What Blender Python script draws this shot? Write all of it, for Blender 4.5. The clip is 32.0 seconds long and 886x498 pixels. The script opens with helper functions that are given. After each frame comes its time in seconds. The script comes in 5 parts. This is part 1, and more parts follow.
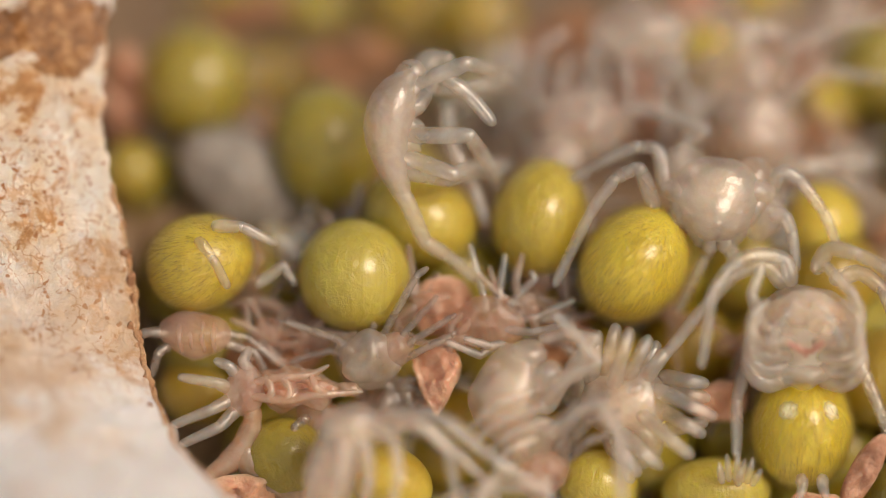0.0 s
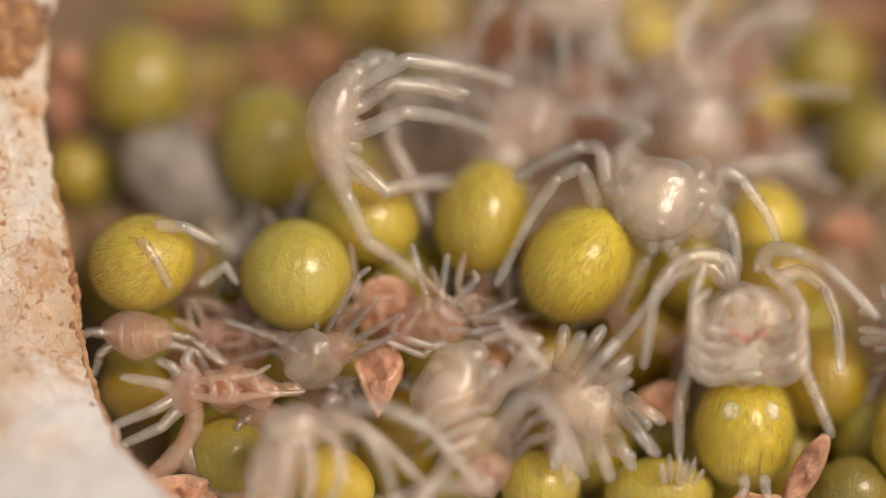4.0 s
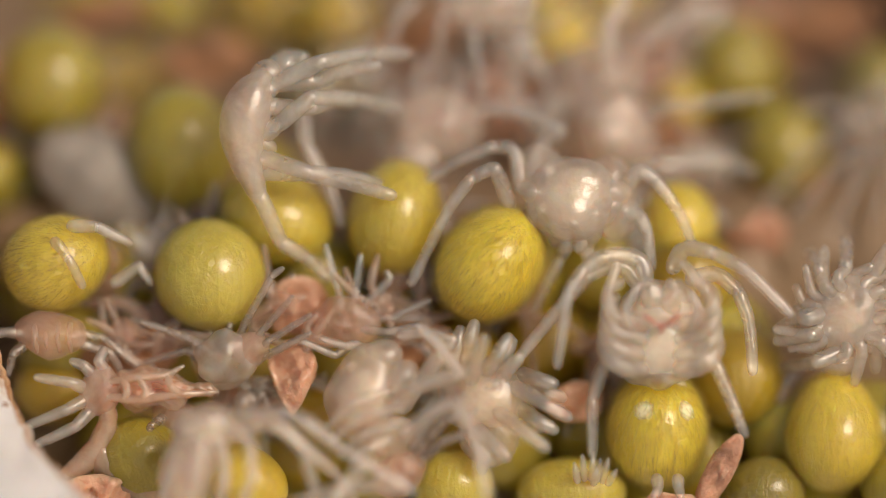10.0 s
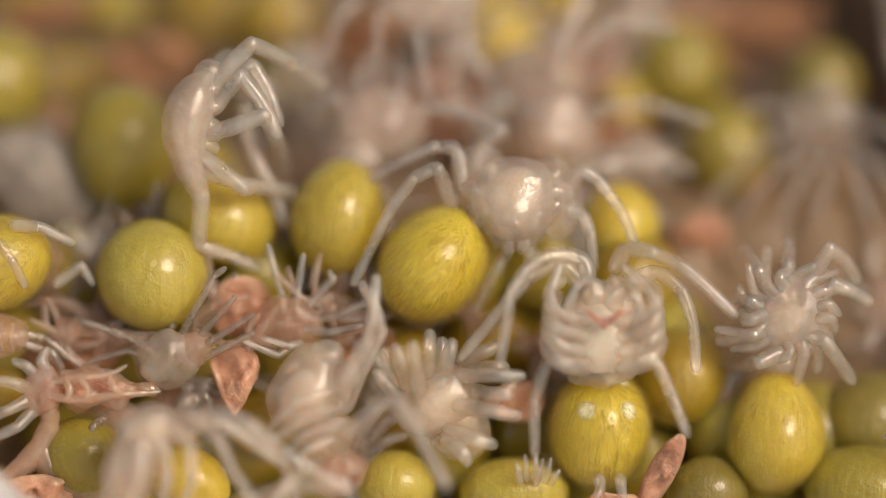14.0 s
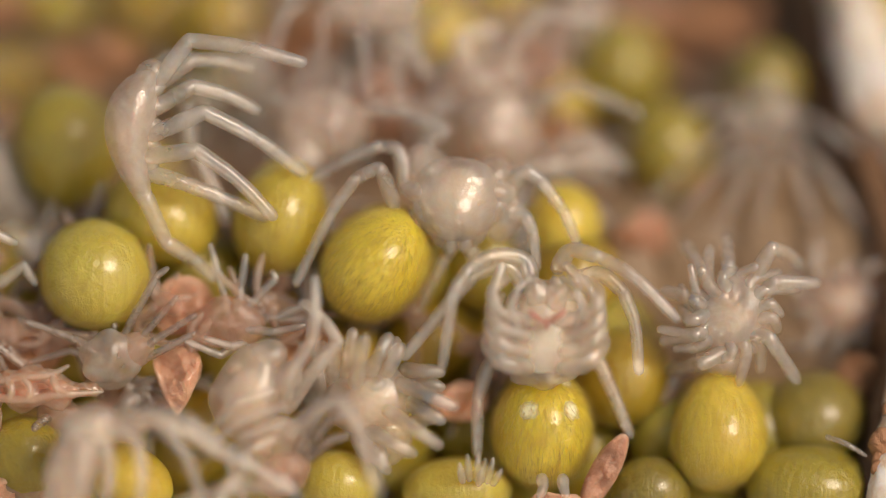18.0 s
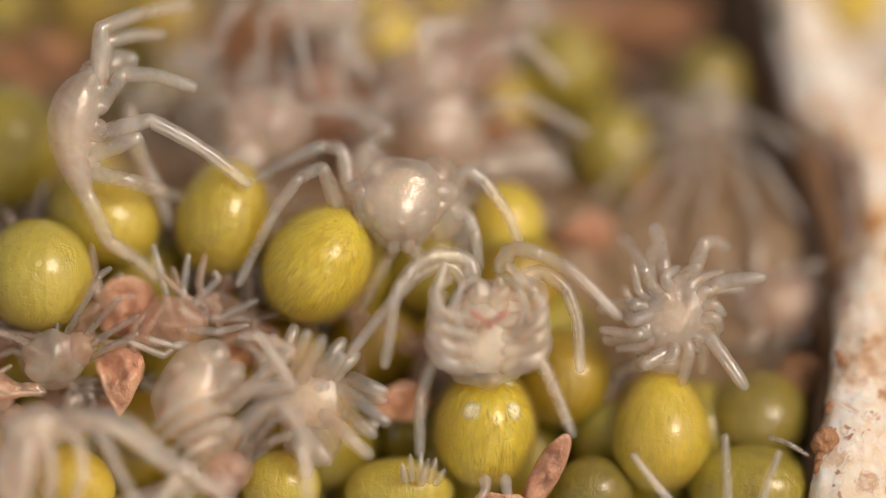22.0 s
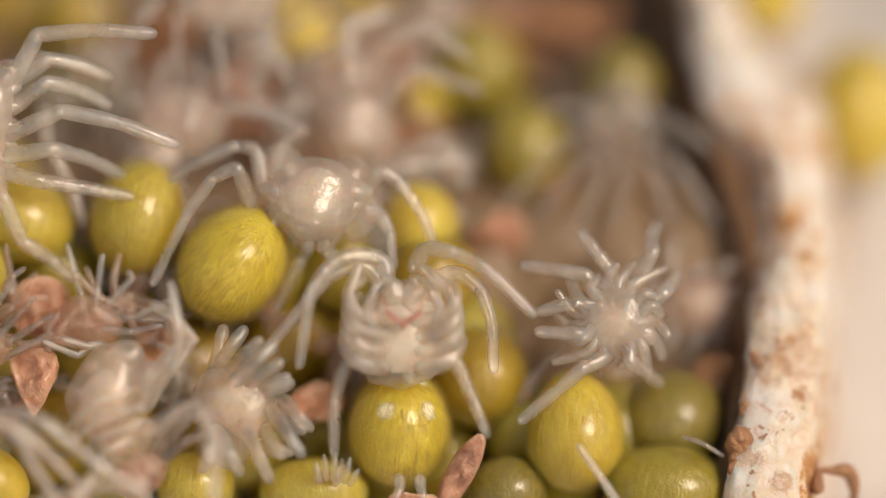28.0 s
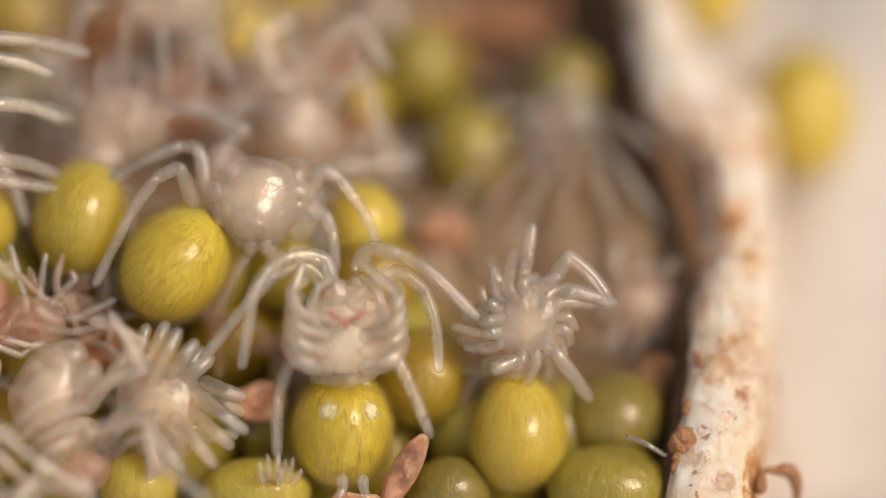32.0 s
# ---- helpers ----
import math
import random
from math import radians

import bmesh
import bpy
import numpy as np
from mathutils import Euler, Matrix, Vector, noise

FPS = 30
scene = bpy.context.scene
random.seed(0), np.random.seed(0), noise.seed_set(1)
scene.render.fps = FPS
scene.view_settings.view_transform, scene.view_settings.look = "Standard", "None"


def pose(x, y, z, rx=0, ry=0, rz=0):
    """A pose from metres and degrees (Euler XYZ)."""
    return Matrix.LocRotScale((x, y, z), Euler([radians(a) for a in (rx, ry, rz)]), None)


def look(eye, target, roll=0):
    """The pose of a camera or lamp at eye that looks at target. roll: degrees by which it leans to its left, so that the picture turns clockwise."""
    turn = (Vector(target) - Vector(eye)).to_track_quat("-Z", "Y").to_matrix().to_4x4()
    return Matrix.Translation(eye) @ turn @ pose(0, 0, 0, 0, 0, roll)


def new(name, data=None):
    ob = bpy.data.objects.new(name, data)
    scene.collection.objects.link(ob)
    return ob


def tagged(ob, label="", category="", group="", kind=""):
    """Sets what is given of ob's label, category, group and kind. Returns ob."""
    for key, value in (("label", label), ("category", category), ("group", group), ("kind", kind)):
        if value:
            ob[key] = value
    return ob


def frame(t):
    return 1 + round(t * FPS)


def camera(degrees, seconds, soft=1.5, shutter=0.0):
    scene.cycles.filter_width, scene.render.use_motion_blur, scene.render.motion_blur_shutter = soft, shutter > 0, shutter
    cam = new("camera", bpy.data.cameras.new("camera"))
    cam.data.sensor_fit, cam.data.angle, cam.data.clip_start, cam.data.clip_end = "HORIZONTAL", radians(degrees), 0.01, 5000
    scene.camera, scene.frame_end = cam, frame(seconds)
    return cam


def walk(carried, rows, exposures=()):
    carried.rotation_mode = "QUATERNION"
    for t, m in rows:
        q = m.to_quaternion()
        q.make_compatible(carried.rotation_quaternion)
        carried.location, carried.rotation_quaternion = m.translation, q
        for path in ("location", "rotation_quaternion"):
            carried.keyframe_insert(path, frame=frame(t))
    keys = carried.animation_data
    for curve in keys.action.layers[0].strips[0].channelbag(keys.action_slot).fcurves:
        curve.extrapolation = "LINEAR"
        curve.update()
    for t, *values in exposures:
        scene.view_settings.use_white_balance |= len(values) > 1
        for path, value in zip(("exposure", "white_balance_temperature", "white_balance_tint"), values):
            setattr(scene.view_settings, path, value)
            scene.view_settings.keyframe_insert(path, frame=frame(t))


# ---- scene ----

# Macro study of a spider's nest. Lengths inside the nest are millimetres; MM turns them into metres.
MM = 0.001
DIST = 100.0            # lens to the plane of sharpness, mm
TILT = radians(30)      # the lens looks down by this angle
RIGHT = Vector((1, 0, 0))
UP = Vector((0, math.sin(TILT), math.cos(TILT)))
AHEAD = Vector((0, math.cos(TILT), -math.sin(TILT)))
EYE = -AHEAD * DIST * MM
VIEW = Matrix((RIGHT, UP, -AHEAD)).transposed()
GRAT = 200.0            # graticule lines to a millimetre
CX, CY = 1190.0, 441.0  # graticule lines at the middle of the sweep


def spot(x, y, w=0.0):
    """World place (metres) of graticule lines x, y (y down) at depth w. mm behind the plane of sharpness."""
    way = RIGHT * ((x - CX) / GRAT) - UP * ((y - CY) / GRAT) + AHEAD * DIST
    return EYE + way * (MM * (1 + w / DIST))


# ---- camera: a slow even sweep to the right ----
cam = camera(2 * math.degrees(math.atan(784 / GRAT / DIST)), 32.0, soft=1.0)
cam.data.dof.use_dof = True
cam.data.dof.focus_distance = (DIST - 0.1) * MM
cam.data.dof.aperture_fstop = 30.0
# a knock against the stand: (seconds, graticule lines across, down)
KNOCK = {7.3: (0, 0), 7.4: (12, 21), 7.5: (20, 33), 7.6: (3, 6), 7.7: (0, 0)}


def aim(t):
    across, down = KNOCK.get(t, (0, 0))
    turn_ = math.atan((784 + 25.62 * t - 0.0062 * t * t - across - CX) / GRAT / DIST)
    nod = math.atan(down / GRAT / DIST)
    return Matrix.Translation(EYE) @ VIEW.to_4x4() @ Matrix.Rotation(-turn_, 4, "Y") @ Matrix.Rotation(nod, 4, "X")


walk(cam, [(t, aim(t)) for t in sorted({k * 0.5 for k in range(65)} | set(KNOCK))], [(0, -0.23, 6800, 13), (32, -0.23, 6800, 13)])

# ---- world and sun ----
SUN_DIR = (RIGHT * 0.55 + UP * 0.36 - AHEAD * 0.75).normalized()
world = bpy.data.worlds.new("sky")
scene.world = world
world.use_nodes = True
wn = world.node_tree
sky = wn.nodes.new("ShaderNodeTexSky")
sky.sky_type, sky.sun_disc = "NISHITA", False
sky.sun_elevation = math.asin(SUN_DIR.z)
sky.sun_rotation = math.atan2(SUN_DIR.x, SUN_DIR.y)
warm = wn.nodes.new("ShaderNodeMix")
warm.data_type, warm.blend_type = "RGBA", "MULTIPLY"
warm.inputs[0].default_value, warm.inputs[7].default_value = 1.0, (1.0, 0.86, 0.70, 1)
wn.links.new(sky.outputs[0], warm.inputs[6])
wn.links.new(warm.outputs[2], wn.nodes["Background"].inputs[0])
wn.nodes["Background"].inputs[1].default_value = 0.15
lamp = bpy.data.lights.new("sun", "SUN")
lamp.energy, lamp.angle, lamp.color = 3.1, radians(24), (1.0, 0.86, 0.70)
sun = new("sun", lamp)
sun.matrix_world = look(SUN_DIR, (0, 0, 0))


# ---- materials ----
def ramp(nt, fac, stops):
    r = nt.nodes.new("ShaderNodeValToRGB")
    while len(r.color_ramp.elements) < len(stops):
        r.color_ramp.elements.new(0.5)
    for e, (p, c) in zip(r.color_ramp.elements, stops):
        e.position, e.color = p, (*c, 1)
    nt.links.new(fac, r.inputs[0])
    return r.outputs[0]


def coords(nt, stretch=(1, 1, 1), random_shift=True):
    """Object coordinates in millimetres, shifted at random from object to object."""
    tc = nt.nodes.new("ShaderNodeTexCoord")
    mp = nt.nodes.new("ShaderNodeMapping")
    mp.inputs["Scale"].default_value = [1000 * s for s in stretch]
    nt.links.new(tc.outputs["Object"], mp.inputs[0])
    if random_shift:
        info = nt.nodes.new("ShaderNodeObjectInfo")
        mul = nt.nodes.new("ShaderNodeMath")
        mul.operation = "MULTIPLY"
        mul.inputs[1].default_value = 37.0
        nt.links.new(info.outputs["Random"], mul.inputs[0])
        comb = nt.nodes.new("ShaderNodeCombineXYZ")
        for k in range(3):
            nt.links.new(mul.outputs[0], comb.inputs[k])
        nt.links.new(comb.outputs[0], mp.inputs["Location"])
    return mp.outputs[0]


def noise_tex(nt, vec, scale, detail=3.0, rough=0.5, distortion=0.0):
    n = nt.nodes.new("ShaderNodeTexNoise")
    n.inputs["Scale"].default_value, n.inputs["Detail"].default_value = scale, detail
    n.inputs["Roughness"].default_value, n.inputs["Distortion"].default_value = rough, distortion
    nt.links.new(vec, n.inputs["Vector"])
    return n.outputs["Fac"]


def mixed(nt, fac, a, b, mode="MIX"):
    m = nt.nodes.new("ShaderNodeMix")
    m.data_type, m.blend_type = "RGBA", mode
    for sock, val in ((m.inputs[0], fac), (m.inputs[6], a), (m.inputs[7], b)):
        if hasattr(val, "is_linked"):
            nt.links.new(val, sock)
        elif isinstance(val, tuple):
            sock.default_value = (*val, 1)
        else:
            sock.default_value = val
    return m.outputs[2]


def blank(name, rough=0.5, sss=0.0, radius=(0.2, 0.1, 0.05), coat=0.0, ior=1.4):
    m = bpy.data.materials.new(name)
    m.use_nodes = True
    nt = m.node_tree
    b = nt.nodes["Principled BSDF"]
    b.inputs["Roughness"].default_value = rough
    b.inputs["IOR"].default_value = ior
    if sss:
        b.inputs["Subsurface Weight"].default_value = sss
        b.inputs["Subsurface Radius"].default_value = radius
        b.inputs["Subsurface Scale"].default_value = MM
    if coat:
        b.inputs["Coat Weight"].default_value = coat
        b.inputs["Coat Roughness"].default_value = 0.17
    return m, nt, b


def bumped(nt, b, height, depth, strength=0.6):
    k = nt.nodes.new("ShaderNodeBump")
    k.inputs["Strength"].default_value, k.inputs["Distance"].default_value = strength, depth * MM
    nt.links.new(height, k.inputs["Height"])
    nt.links.new(k.outputs[0], b.inputs["Normal"])


def yolk(name, dark, light, streak=(7, 0.9, 7), rough=0.32):
    """Glossy taut yellow skin with fine lengthwise streaks."""
    m, nt, b = blank(name, rough, 0.75, (0.50, 0.34, 0.05), 0.65)
    v = coords(nt)
    big = ramp(nt, noise_tex(nt, v, 1.6, 2), [(0.3, dark), (0.7, light)])
    fine = noise_tex(nt, coords(nt, streak), 2.2, 4, 0.6, 0.4)
    col = mixed(nt, ramp(nt, fine, [(0.38, (0.30,) * 3), (0.58, (0.0,) * 3)]), big, tuple(c * 0.72 for c in dark))
    nt.links.new(col, b.inputs["Base Color"])
    pimple = noise_tex(nt, v, 12.0, 3, 0.6, 0.4)
    bumped(nt, b, mixed(nt, 0.6, fine, pimple), 0.05, 0.85)
    return m


YOLK = yolk("yolk_yellow", (0.55, 0.412, 0.053), (0.65, 0.51, 0.083))
YOLK_BRIGHT = yolk("yolk_bright", (0.65, 0.50, 0.05), (0.76, 0.61, 0.085))
YOLK_GREEN = yolk("yolk_olive", (0.43, 0.35, 0.06), (0.53, 0.445, 0.09))
YOLK_MID = yolk("yolk_mellow", (0.45, 0.345, 0.045), (0.54, 0.43, 0.07))
# Darker yolks: the shade deep in the heap is put into their colour.
YOLK_DIM = yolk("yolk_dim_olive", (0.30, 0.24, 0.035), (0.38, 0.31, 0.05))
YOLK_DIM_UMBER = yolk("yolk_dim_umber", (0.22, 0.175, 0.035), (0.29, 0.23, 0.05))
YOLK_DIM_OCHRE = yolk("yolk_dim_ochre", (0.34, 0.235, 0.022), (0.42, 0.30, 0.035))


def jelly(name, colour, shade, clear=0.5, mottle=3.0, wet=0.035, sleek=0.30, grain=9.0):
    """Translucent pale chitin: milky inside, partly clear, wet outside."""
    m, nt, b = blank(name)
    v = coords(nt)
    n = noise_tex(nt, v, mottle, 5, 0.6, 0.5)
    fine = noise_tex(nt, v, grain, 4, 0.6)
    gn = nt.nodes.new("ShaderNodeBump")
    gn.inputs["Strength"].default_value, gn.inputs["Distance"].default_value = 0.75, 0.22 / grain * MM
    nt.links.new(fine, gn.inputs["Height"])
    col = ramp(nt, n, [(0.3, shade), (0.7, colour)])

    def mix(fac, one, two):
        x = nt.nodes.new("ShaderNodeMixShader")
        if hasattr(fac, "is_linked"):
            nt.links.new(fac, x.inputs[0])
        else:
            x.inputs[0].default_value = fac
        nt.links.new(one.outputs[0], x.inputs[1])
        nt.links.new(two.outputs[0], x.inputs[2])
        return x

    milk = nt.nodes.new("ShaderNodeSubsurfaceScattering")
    milk.falloff = "RANDOM_WALK"
    milk.inputs["Scale"].default_value = MM
    milk.inputs["Radius"].default_value = (0.30, 0.22, 0.17)
    nt.links.new(col, milk.inputs["Color"])
    nt.links.new(gn.outputs[0], milk.inputs["Normal"])
    clearer = nt.nodes.new("ShaderNodeBsdfTransparent")
    clearer.inputs[0].default_value = (0.98, 0.95, 0.91, 1)
    see = ramp(nt, n, [(0.3, (min(1, clear + 0.05),) * 3), (0.7, (max(0, clear - 0.05),) * 3)])
    flesh = mix(see, milk, clearer)
    gloss = nt.nodes.new("ShaderNodeBsdfGlossy")
    gloss.inputs["Roughness"].default_value = sleek
    nt.links.new(gn.outputs[0], gloss.inputs["Normal"])
    rim = nt.nodes.new("ShaderNodeLayerWeight")
    rim.inputs[0].default_value = 0.5
    power = nt.nodes.new("ShaderNodeMath")
    power.operation = "POWER"
    power.inputs[1].default_value = 4.0
    nt.links.new(rim.outputs["Facing"], power.inputs[0])
    amount = nt.nodes.new("ShaderNodeMath")
    amount.operation = "MULTIPLY_ADD"
    amount.inputs[1].default_value, amount.inputs[2].default_value = wet * 2.5, wet
    nt.links.new(power.outputs[0], amount.inputs[0])
    nt.links.new(mix(amount.outputs[0], flesh, gloss).outputs[0], nt.nodes["Material Output"].inputs[0])
    nt.nodes.remove(b)
    return m


PALE = jelly("pale_chitin", (0.99, 0.785, 0.68), (0.94, 0.695, 0.58), 0.82, 3.0, 0.06, 0.21, 12.0)
LEG = jelly("clear_leg_chitin", (0.99, 0.815, 0.72), (0.94, 0.735, 0.63), 0.845, 2.5, 0.085, 0.19, 30.0)
MILKY = jelly("milky_chitin", (0.99, 0.785, 0.68), (0.94, 0.695, 0.58), 0.775, 3.0, 0.065, 0.21)
CREAM = jelly("cream_flesh", (0.98, 0.82, 0.67), (0.93, 0.74, 0.58), 0.44)
WET = jelly("wet_clear_carapace", (0.97, 0.81, 0.69), (0.92, 0.72, 0.60), 0.815, 2.0, 0.085, 0.23, 6.0)
PINK = jelly("pink_chitin", (0.84, 0.54, 0.43), (0.72, 0.40, 0.30), 0.77)
SALMON = jelly("wet_salmon_skin", (0.94, 0.60, 0.44), (0.84, 0.42, 0.27), 0.66, 3.5, 0.075, 0.2, 7.0)
GREY = jelly("grey_leg_chitin", (0.50, 0.42, 0.36), (0.26, 0.21, 0.18), 0.72, 3.0, 0.08, 0.2)
ROSE, _nt, _b = blank("rose_mouthpart", 0.3, 0.3)
_b.inputs["Base Color"].default_value = (0.44, 0.21, 0.16, 1)
WHITE, _nt, _b = blank("chalk_white_spot", 0.5, 0.3)
_b.inputs["Base Color"].default_value = (0.94, 0.88, 0.58, 1)
_tc, _mp, _near = (_nt.nodes.new("ShaderNode" + k) for k in ("TexCoord", "Mapping", "TexGradient"))
_near.gradient_type = "SPHERICAL"
_mp.inputs["Scale"].default_value = (8500.0,) * 3
_nt.links.new(_tc.outputs["Object"], _mp.inputs[0])
_nt.links.new(_mp.outputs[0], _near.inputs[0])
_mask = mixed(_nt, 0.42, _near.outputs["Fac"], noise_tex(_nt, coords(_nt), 19.0, 4, 0.6))
_nt.links.new(ramp(_nt, _mask, [(0.28, (0, 0, 0)), (0.62, (0.95,) * 3)]), _b.inputs["Alpha"])
DARK_HAIR, _nt, _b = blank("dark_bristle", 0.4)
_b.inputs["Base Color"].default_value = (0.26, 0.19, 0.05, 1)
HAIR, _nt, _b = blank("dark_hair", 0.4)
_b.inputs["Base Color"].default_value = (0.43, 0.32, 0.07, 1)


def crust(name, dark, light, scale=2.5, rough=0.55, coat=0.2, sss=0.0, depth=0.12):
    m, nt, b = blank(name, rough, sss, (0.2, 0.1, 0.07), coat)
    v = coords(nt)
    n = noise_tex(nt, v, scale, 6, 0.65, 0.6)
    fine = noise_tex(nt, v, scale * 5, 4, 0.6)
    col = ramp(nt, n, [(0.3, dark), (0.68, light)])
    col = mixed(nt, 0.35, col, ramp(nt, fine, [(0.3, dark), (0.7, light)]))
    nt.links.new(col, b.inputs["Base Color"])
    bumped(nt, b, mixed(nt, 0.5, n, fine), depth, 0.8)
    return m


# Dark brown that carries the shade on the right wall's inner side.
INNER_SHADE = crust("brown_inner_shade", (0.13, 0.065, 0.03), (0.28, 0.16, 0.085), 1.8, 0.8, 0.0)
# Brown litter, its colour darkened for the shade in the gaps.
SHADED_DEBRIS = crust("shaded_brown_debris", (0.16, 0.10, 0.055), (0.36, 0.25, 0.15), 1.5)
FLAKE = crust("salmon_flake", (0.50, 0.21, 0.11), (0.76, 0.45, 0.30), 4.2, 0.36, 0.6, 0.6, 0.08)
SHARD = crust("brownish_pink_shard", (0.34, 0.15, 0.08), (0.62, 0.35, 0.23), 5.0, 0.4, 0.4, 0.5, 0.05)
RUST = crust("rust_flake", (0.25, 0.11, 0.05), (0.46, 0.24, 0.12), 3.0)
SILK = crust("grey_silk", (0.27, 0.235, 0.195), (0.43, 0.385, 0.335), 4.0, 0.8, 0.0, 0.3, 0.05)


def paper(name, rise=0.0, size_=0.8, dots=0.9, clean=0.0, soft=0.15, depth=0.16, shell=False, blots=()):
    """Papery off-white nest wall, stained orange-brown and freckled; cleaner lower down by rise."""
    m, nt, b = blank(name, 0.6, soft, (0.4, 0.26, 0.14))
    v = coords(nt, random_shift=False)
    sep = nt.nodes.new("ShaderNodeSeparateXYZ")
    nt.links.new(v, sep.inputs[0])
    lift = nt.nodes.new("ShaderNodeMath")
    lift.operation = "MULTIPLY_ADD"
    lift.inputs[1].default_value = rise
    nt.links.new(sep.outputs["Z"], lift.inputs[0])
    nt.links.new(noise_tex(nt, v, size_, 8, 0.72, 0.35), lift.inputs[2])
    stain = lift.outputs[0]
    col = ramp(nt, stain, [(0.40 + clean, (0.92, 0.86, 0.78)), (0.55 + clean, (0.84, 0.66, 0.47)), (0.585 + clean, (0.62, 0.33, 0.14)), (0.68 + clean, (0.30, 0.12, 0.04))])
    rust = noise_tex(nt, v, 1.9, 5, 0.7, 1.2)
    col = mixed(nt, ramp(nt, rust, [(0.56, (0, 0, 0)), (0.63, (0.7,) * 3)]), col, (0.68, 0.38, 0.18))
    fib = noise_tex(nt, v, 5.0, 6, 0.75, 1.8)
    col = mixed(nt, ramp(nt, fib, [(0.55, (0, 0, 0)), (0.70, (0.6,) * 3)]), col, (0.66, 0.36, 0.18))
    for size, reach_, seed in ((3.1, 0.13, 0.0), (7.0, 0.24, 3.0)):
        cell = nt.nodes.new("ShaderNodeTexVoronoi")
        cell.inputs["Scale"].default_value = size
        off = nt.nodes.new("ShaderNodeVectorMath")
        off.inputs[1].default_value = (seed, seed, seed)
        warp = nt.nodes.new("ShaderNodeVectorMath")
        warp.operation = "MULTIPLY_ADD"
        warp.inputs[1].default_value = (0.3,) * 3
        rgb = nt.nodes.new("ShaderNodeTexNoise")
        rgb.inputs["Scale"].default_value = 6.0
        nt.links.new(v, rgb.inputs["Vector"])
        nt.links.new(rgb.outputs["Color"], warp.inputs[0])
        nt.links.new(v, warp.inputs[2])
        nt.links.new(warp.outputs[0], off.inputs[0])
        nt.links.new(off.outputs[0], cell.inputs["Vector"])
        some = ramp(nt, noise_tex(nt, v, 1.7, 3, 0.6), [(0.30, (0, 0, 0)), (0.42, (dots,) * 3)])
        spots = mixed(nt, 1.0, ramp(nt, cell.outputs["Distance"], [(reach_ * 0.6, (1, 1, 1)), (reach_, (0, 0, 0))]), some, "MULTIPLY")
        col = mixed(nt, spots, col, (0.46, 0.19, 0.07))
    if shell:
        # fine brown veins, a tan smear across the middle, clean white below, a brown pit high up
        vein = nt.nodes.new("ShaderNodeTexVoronoi")
        vein.feature = "DISTANCE_TO_EDGE"
        vein.inputs["Scale"].default_value = 5.5
        bent = nt.nodes.new("ShaderNodeVectorMath")
        bent.operation = "MULTIPLY_ADD"
        bent.inputs[1].default_value = (0.35,) * 3
        wob = nt.nodes.new("ShaderNodeTexNoise")
        wob.inputs["Scale"].default_value = 4.0
        nt.links.new(v, wob.inputs["Vector"])
        nt.links.new(wob.outputs["Color"], bent.inputs[0])
        nt.links.new(v, bent.inputs[2])
        nt.links.new(bent.outputs[0], vein.inputs["Vector"])
        lines = ramp(nt, vein.outputs["Distance"], [(0.0, (0.85,) * 3), (0.07, (0, 0, 0))])
        lines = mixed(nt, 1.0, lines, ramp(nt, noise_tex(nt, v, 1.3, 3), [(0.36, (0, 0, 0)), (0.50, (1, 1, 1))]), "MULTIPLY")
        lines = mixed(nt, 1.0, lines, ramp(nt, noise_tex(nt, v, 16.0, 2), [(0.44, (0, 0, 0)), (0.52, (1, 1, 1))]), "MULTIPLY")
        col = mixed(nt, lines, col, (0.50, 0.23, 0.09))
        height = nt.nodes.new("ShaderNodeMath")
        height.operation = "MULTIPLY_ADD"
        height.inputs[1].default_value = 1.3
        nt.links.new(noise_tex(nt, v, 1.1, 5, 0.65, 0.6), height.inputs[0])
        nt.links.new(sep.outputs["Z"], height.inputs[2])
        scaled = nt.nodes.new("ShaderNodeMapRange")
        scaled.inputs["From Min"].default_value, scaled.inputs["From Max"].default_value = -2.0, 3.0
        nt.links.new(height.outputs[0], scaled.inputs["Value"])
        smear = ramp(nt, scaled.outputs[0], [(0.36, (0, 0, 0)), (0.40, (0.6,) * 3), (0.48, (0.3,) * 3), (0.58, (0, 0, 0))])
        col = mixed(nt, smear, col, mixed(nt, noise_tex(nt, v, 2.2, 6, 0.7, 0.8), (0.44, 0.20, 0.07), (0.84, 0.62, 0.42)))
        white = ramp(nt, scaled.outputs[0], [(0.34, (0.9,) * 3), (0.40, (0, 0, 0))])
        col = mixed(nt, white, col, (0.93, 0.91, 0.89))
        for x, y, size in ((112, 36, 0.72), (8, 58, 0.36)):
            pit = nt.nodes.new("ShaderNodeTexGradient")
            pit.gradient_type = "SPHERICAL"
            move = nt.nodes.new("ShaderNodeMapping")
            move.inputs["Location"].default_value = [-c / MM / size for c in spot(x, y, 0.1)]
            move.inputs["Scale"].default_value = (1 / size,) * 3
            nt.links.new(v, move.inputs[0])
            nt.links.new(move.outputs[0], pit.inputs[0])
            ragged = mixed(nt, 0.5, pit.outputs["Fac"], noise_tex(nt, v, 3.6, 6, 0.7, 0.8))
            col = mixed(nt, ramp(nt, ragged, [(0.38, (0, 0, 0)), (0.42, (0.9,) * 3)]), col,
                        ramp(nt, noise_tex(nt, v, 6.0, 5, 0.75), [(0.35, (0.13, 0.045, 0.01)), (0.52, (0.40, 0.17, 0.05)), (0.68, (0.76, 0.46, 0.22))]))
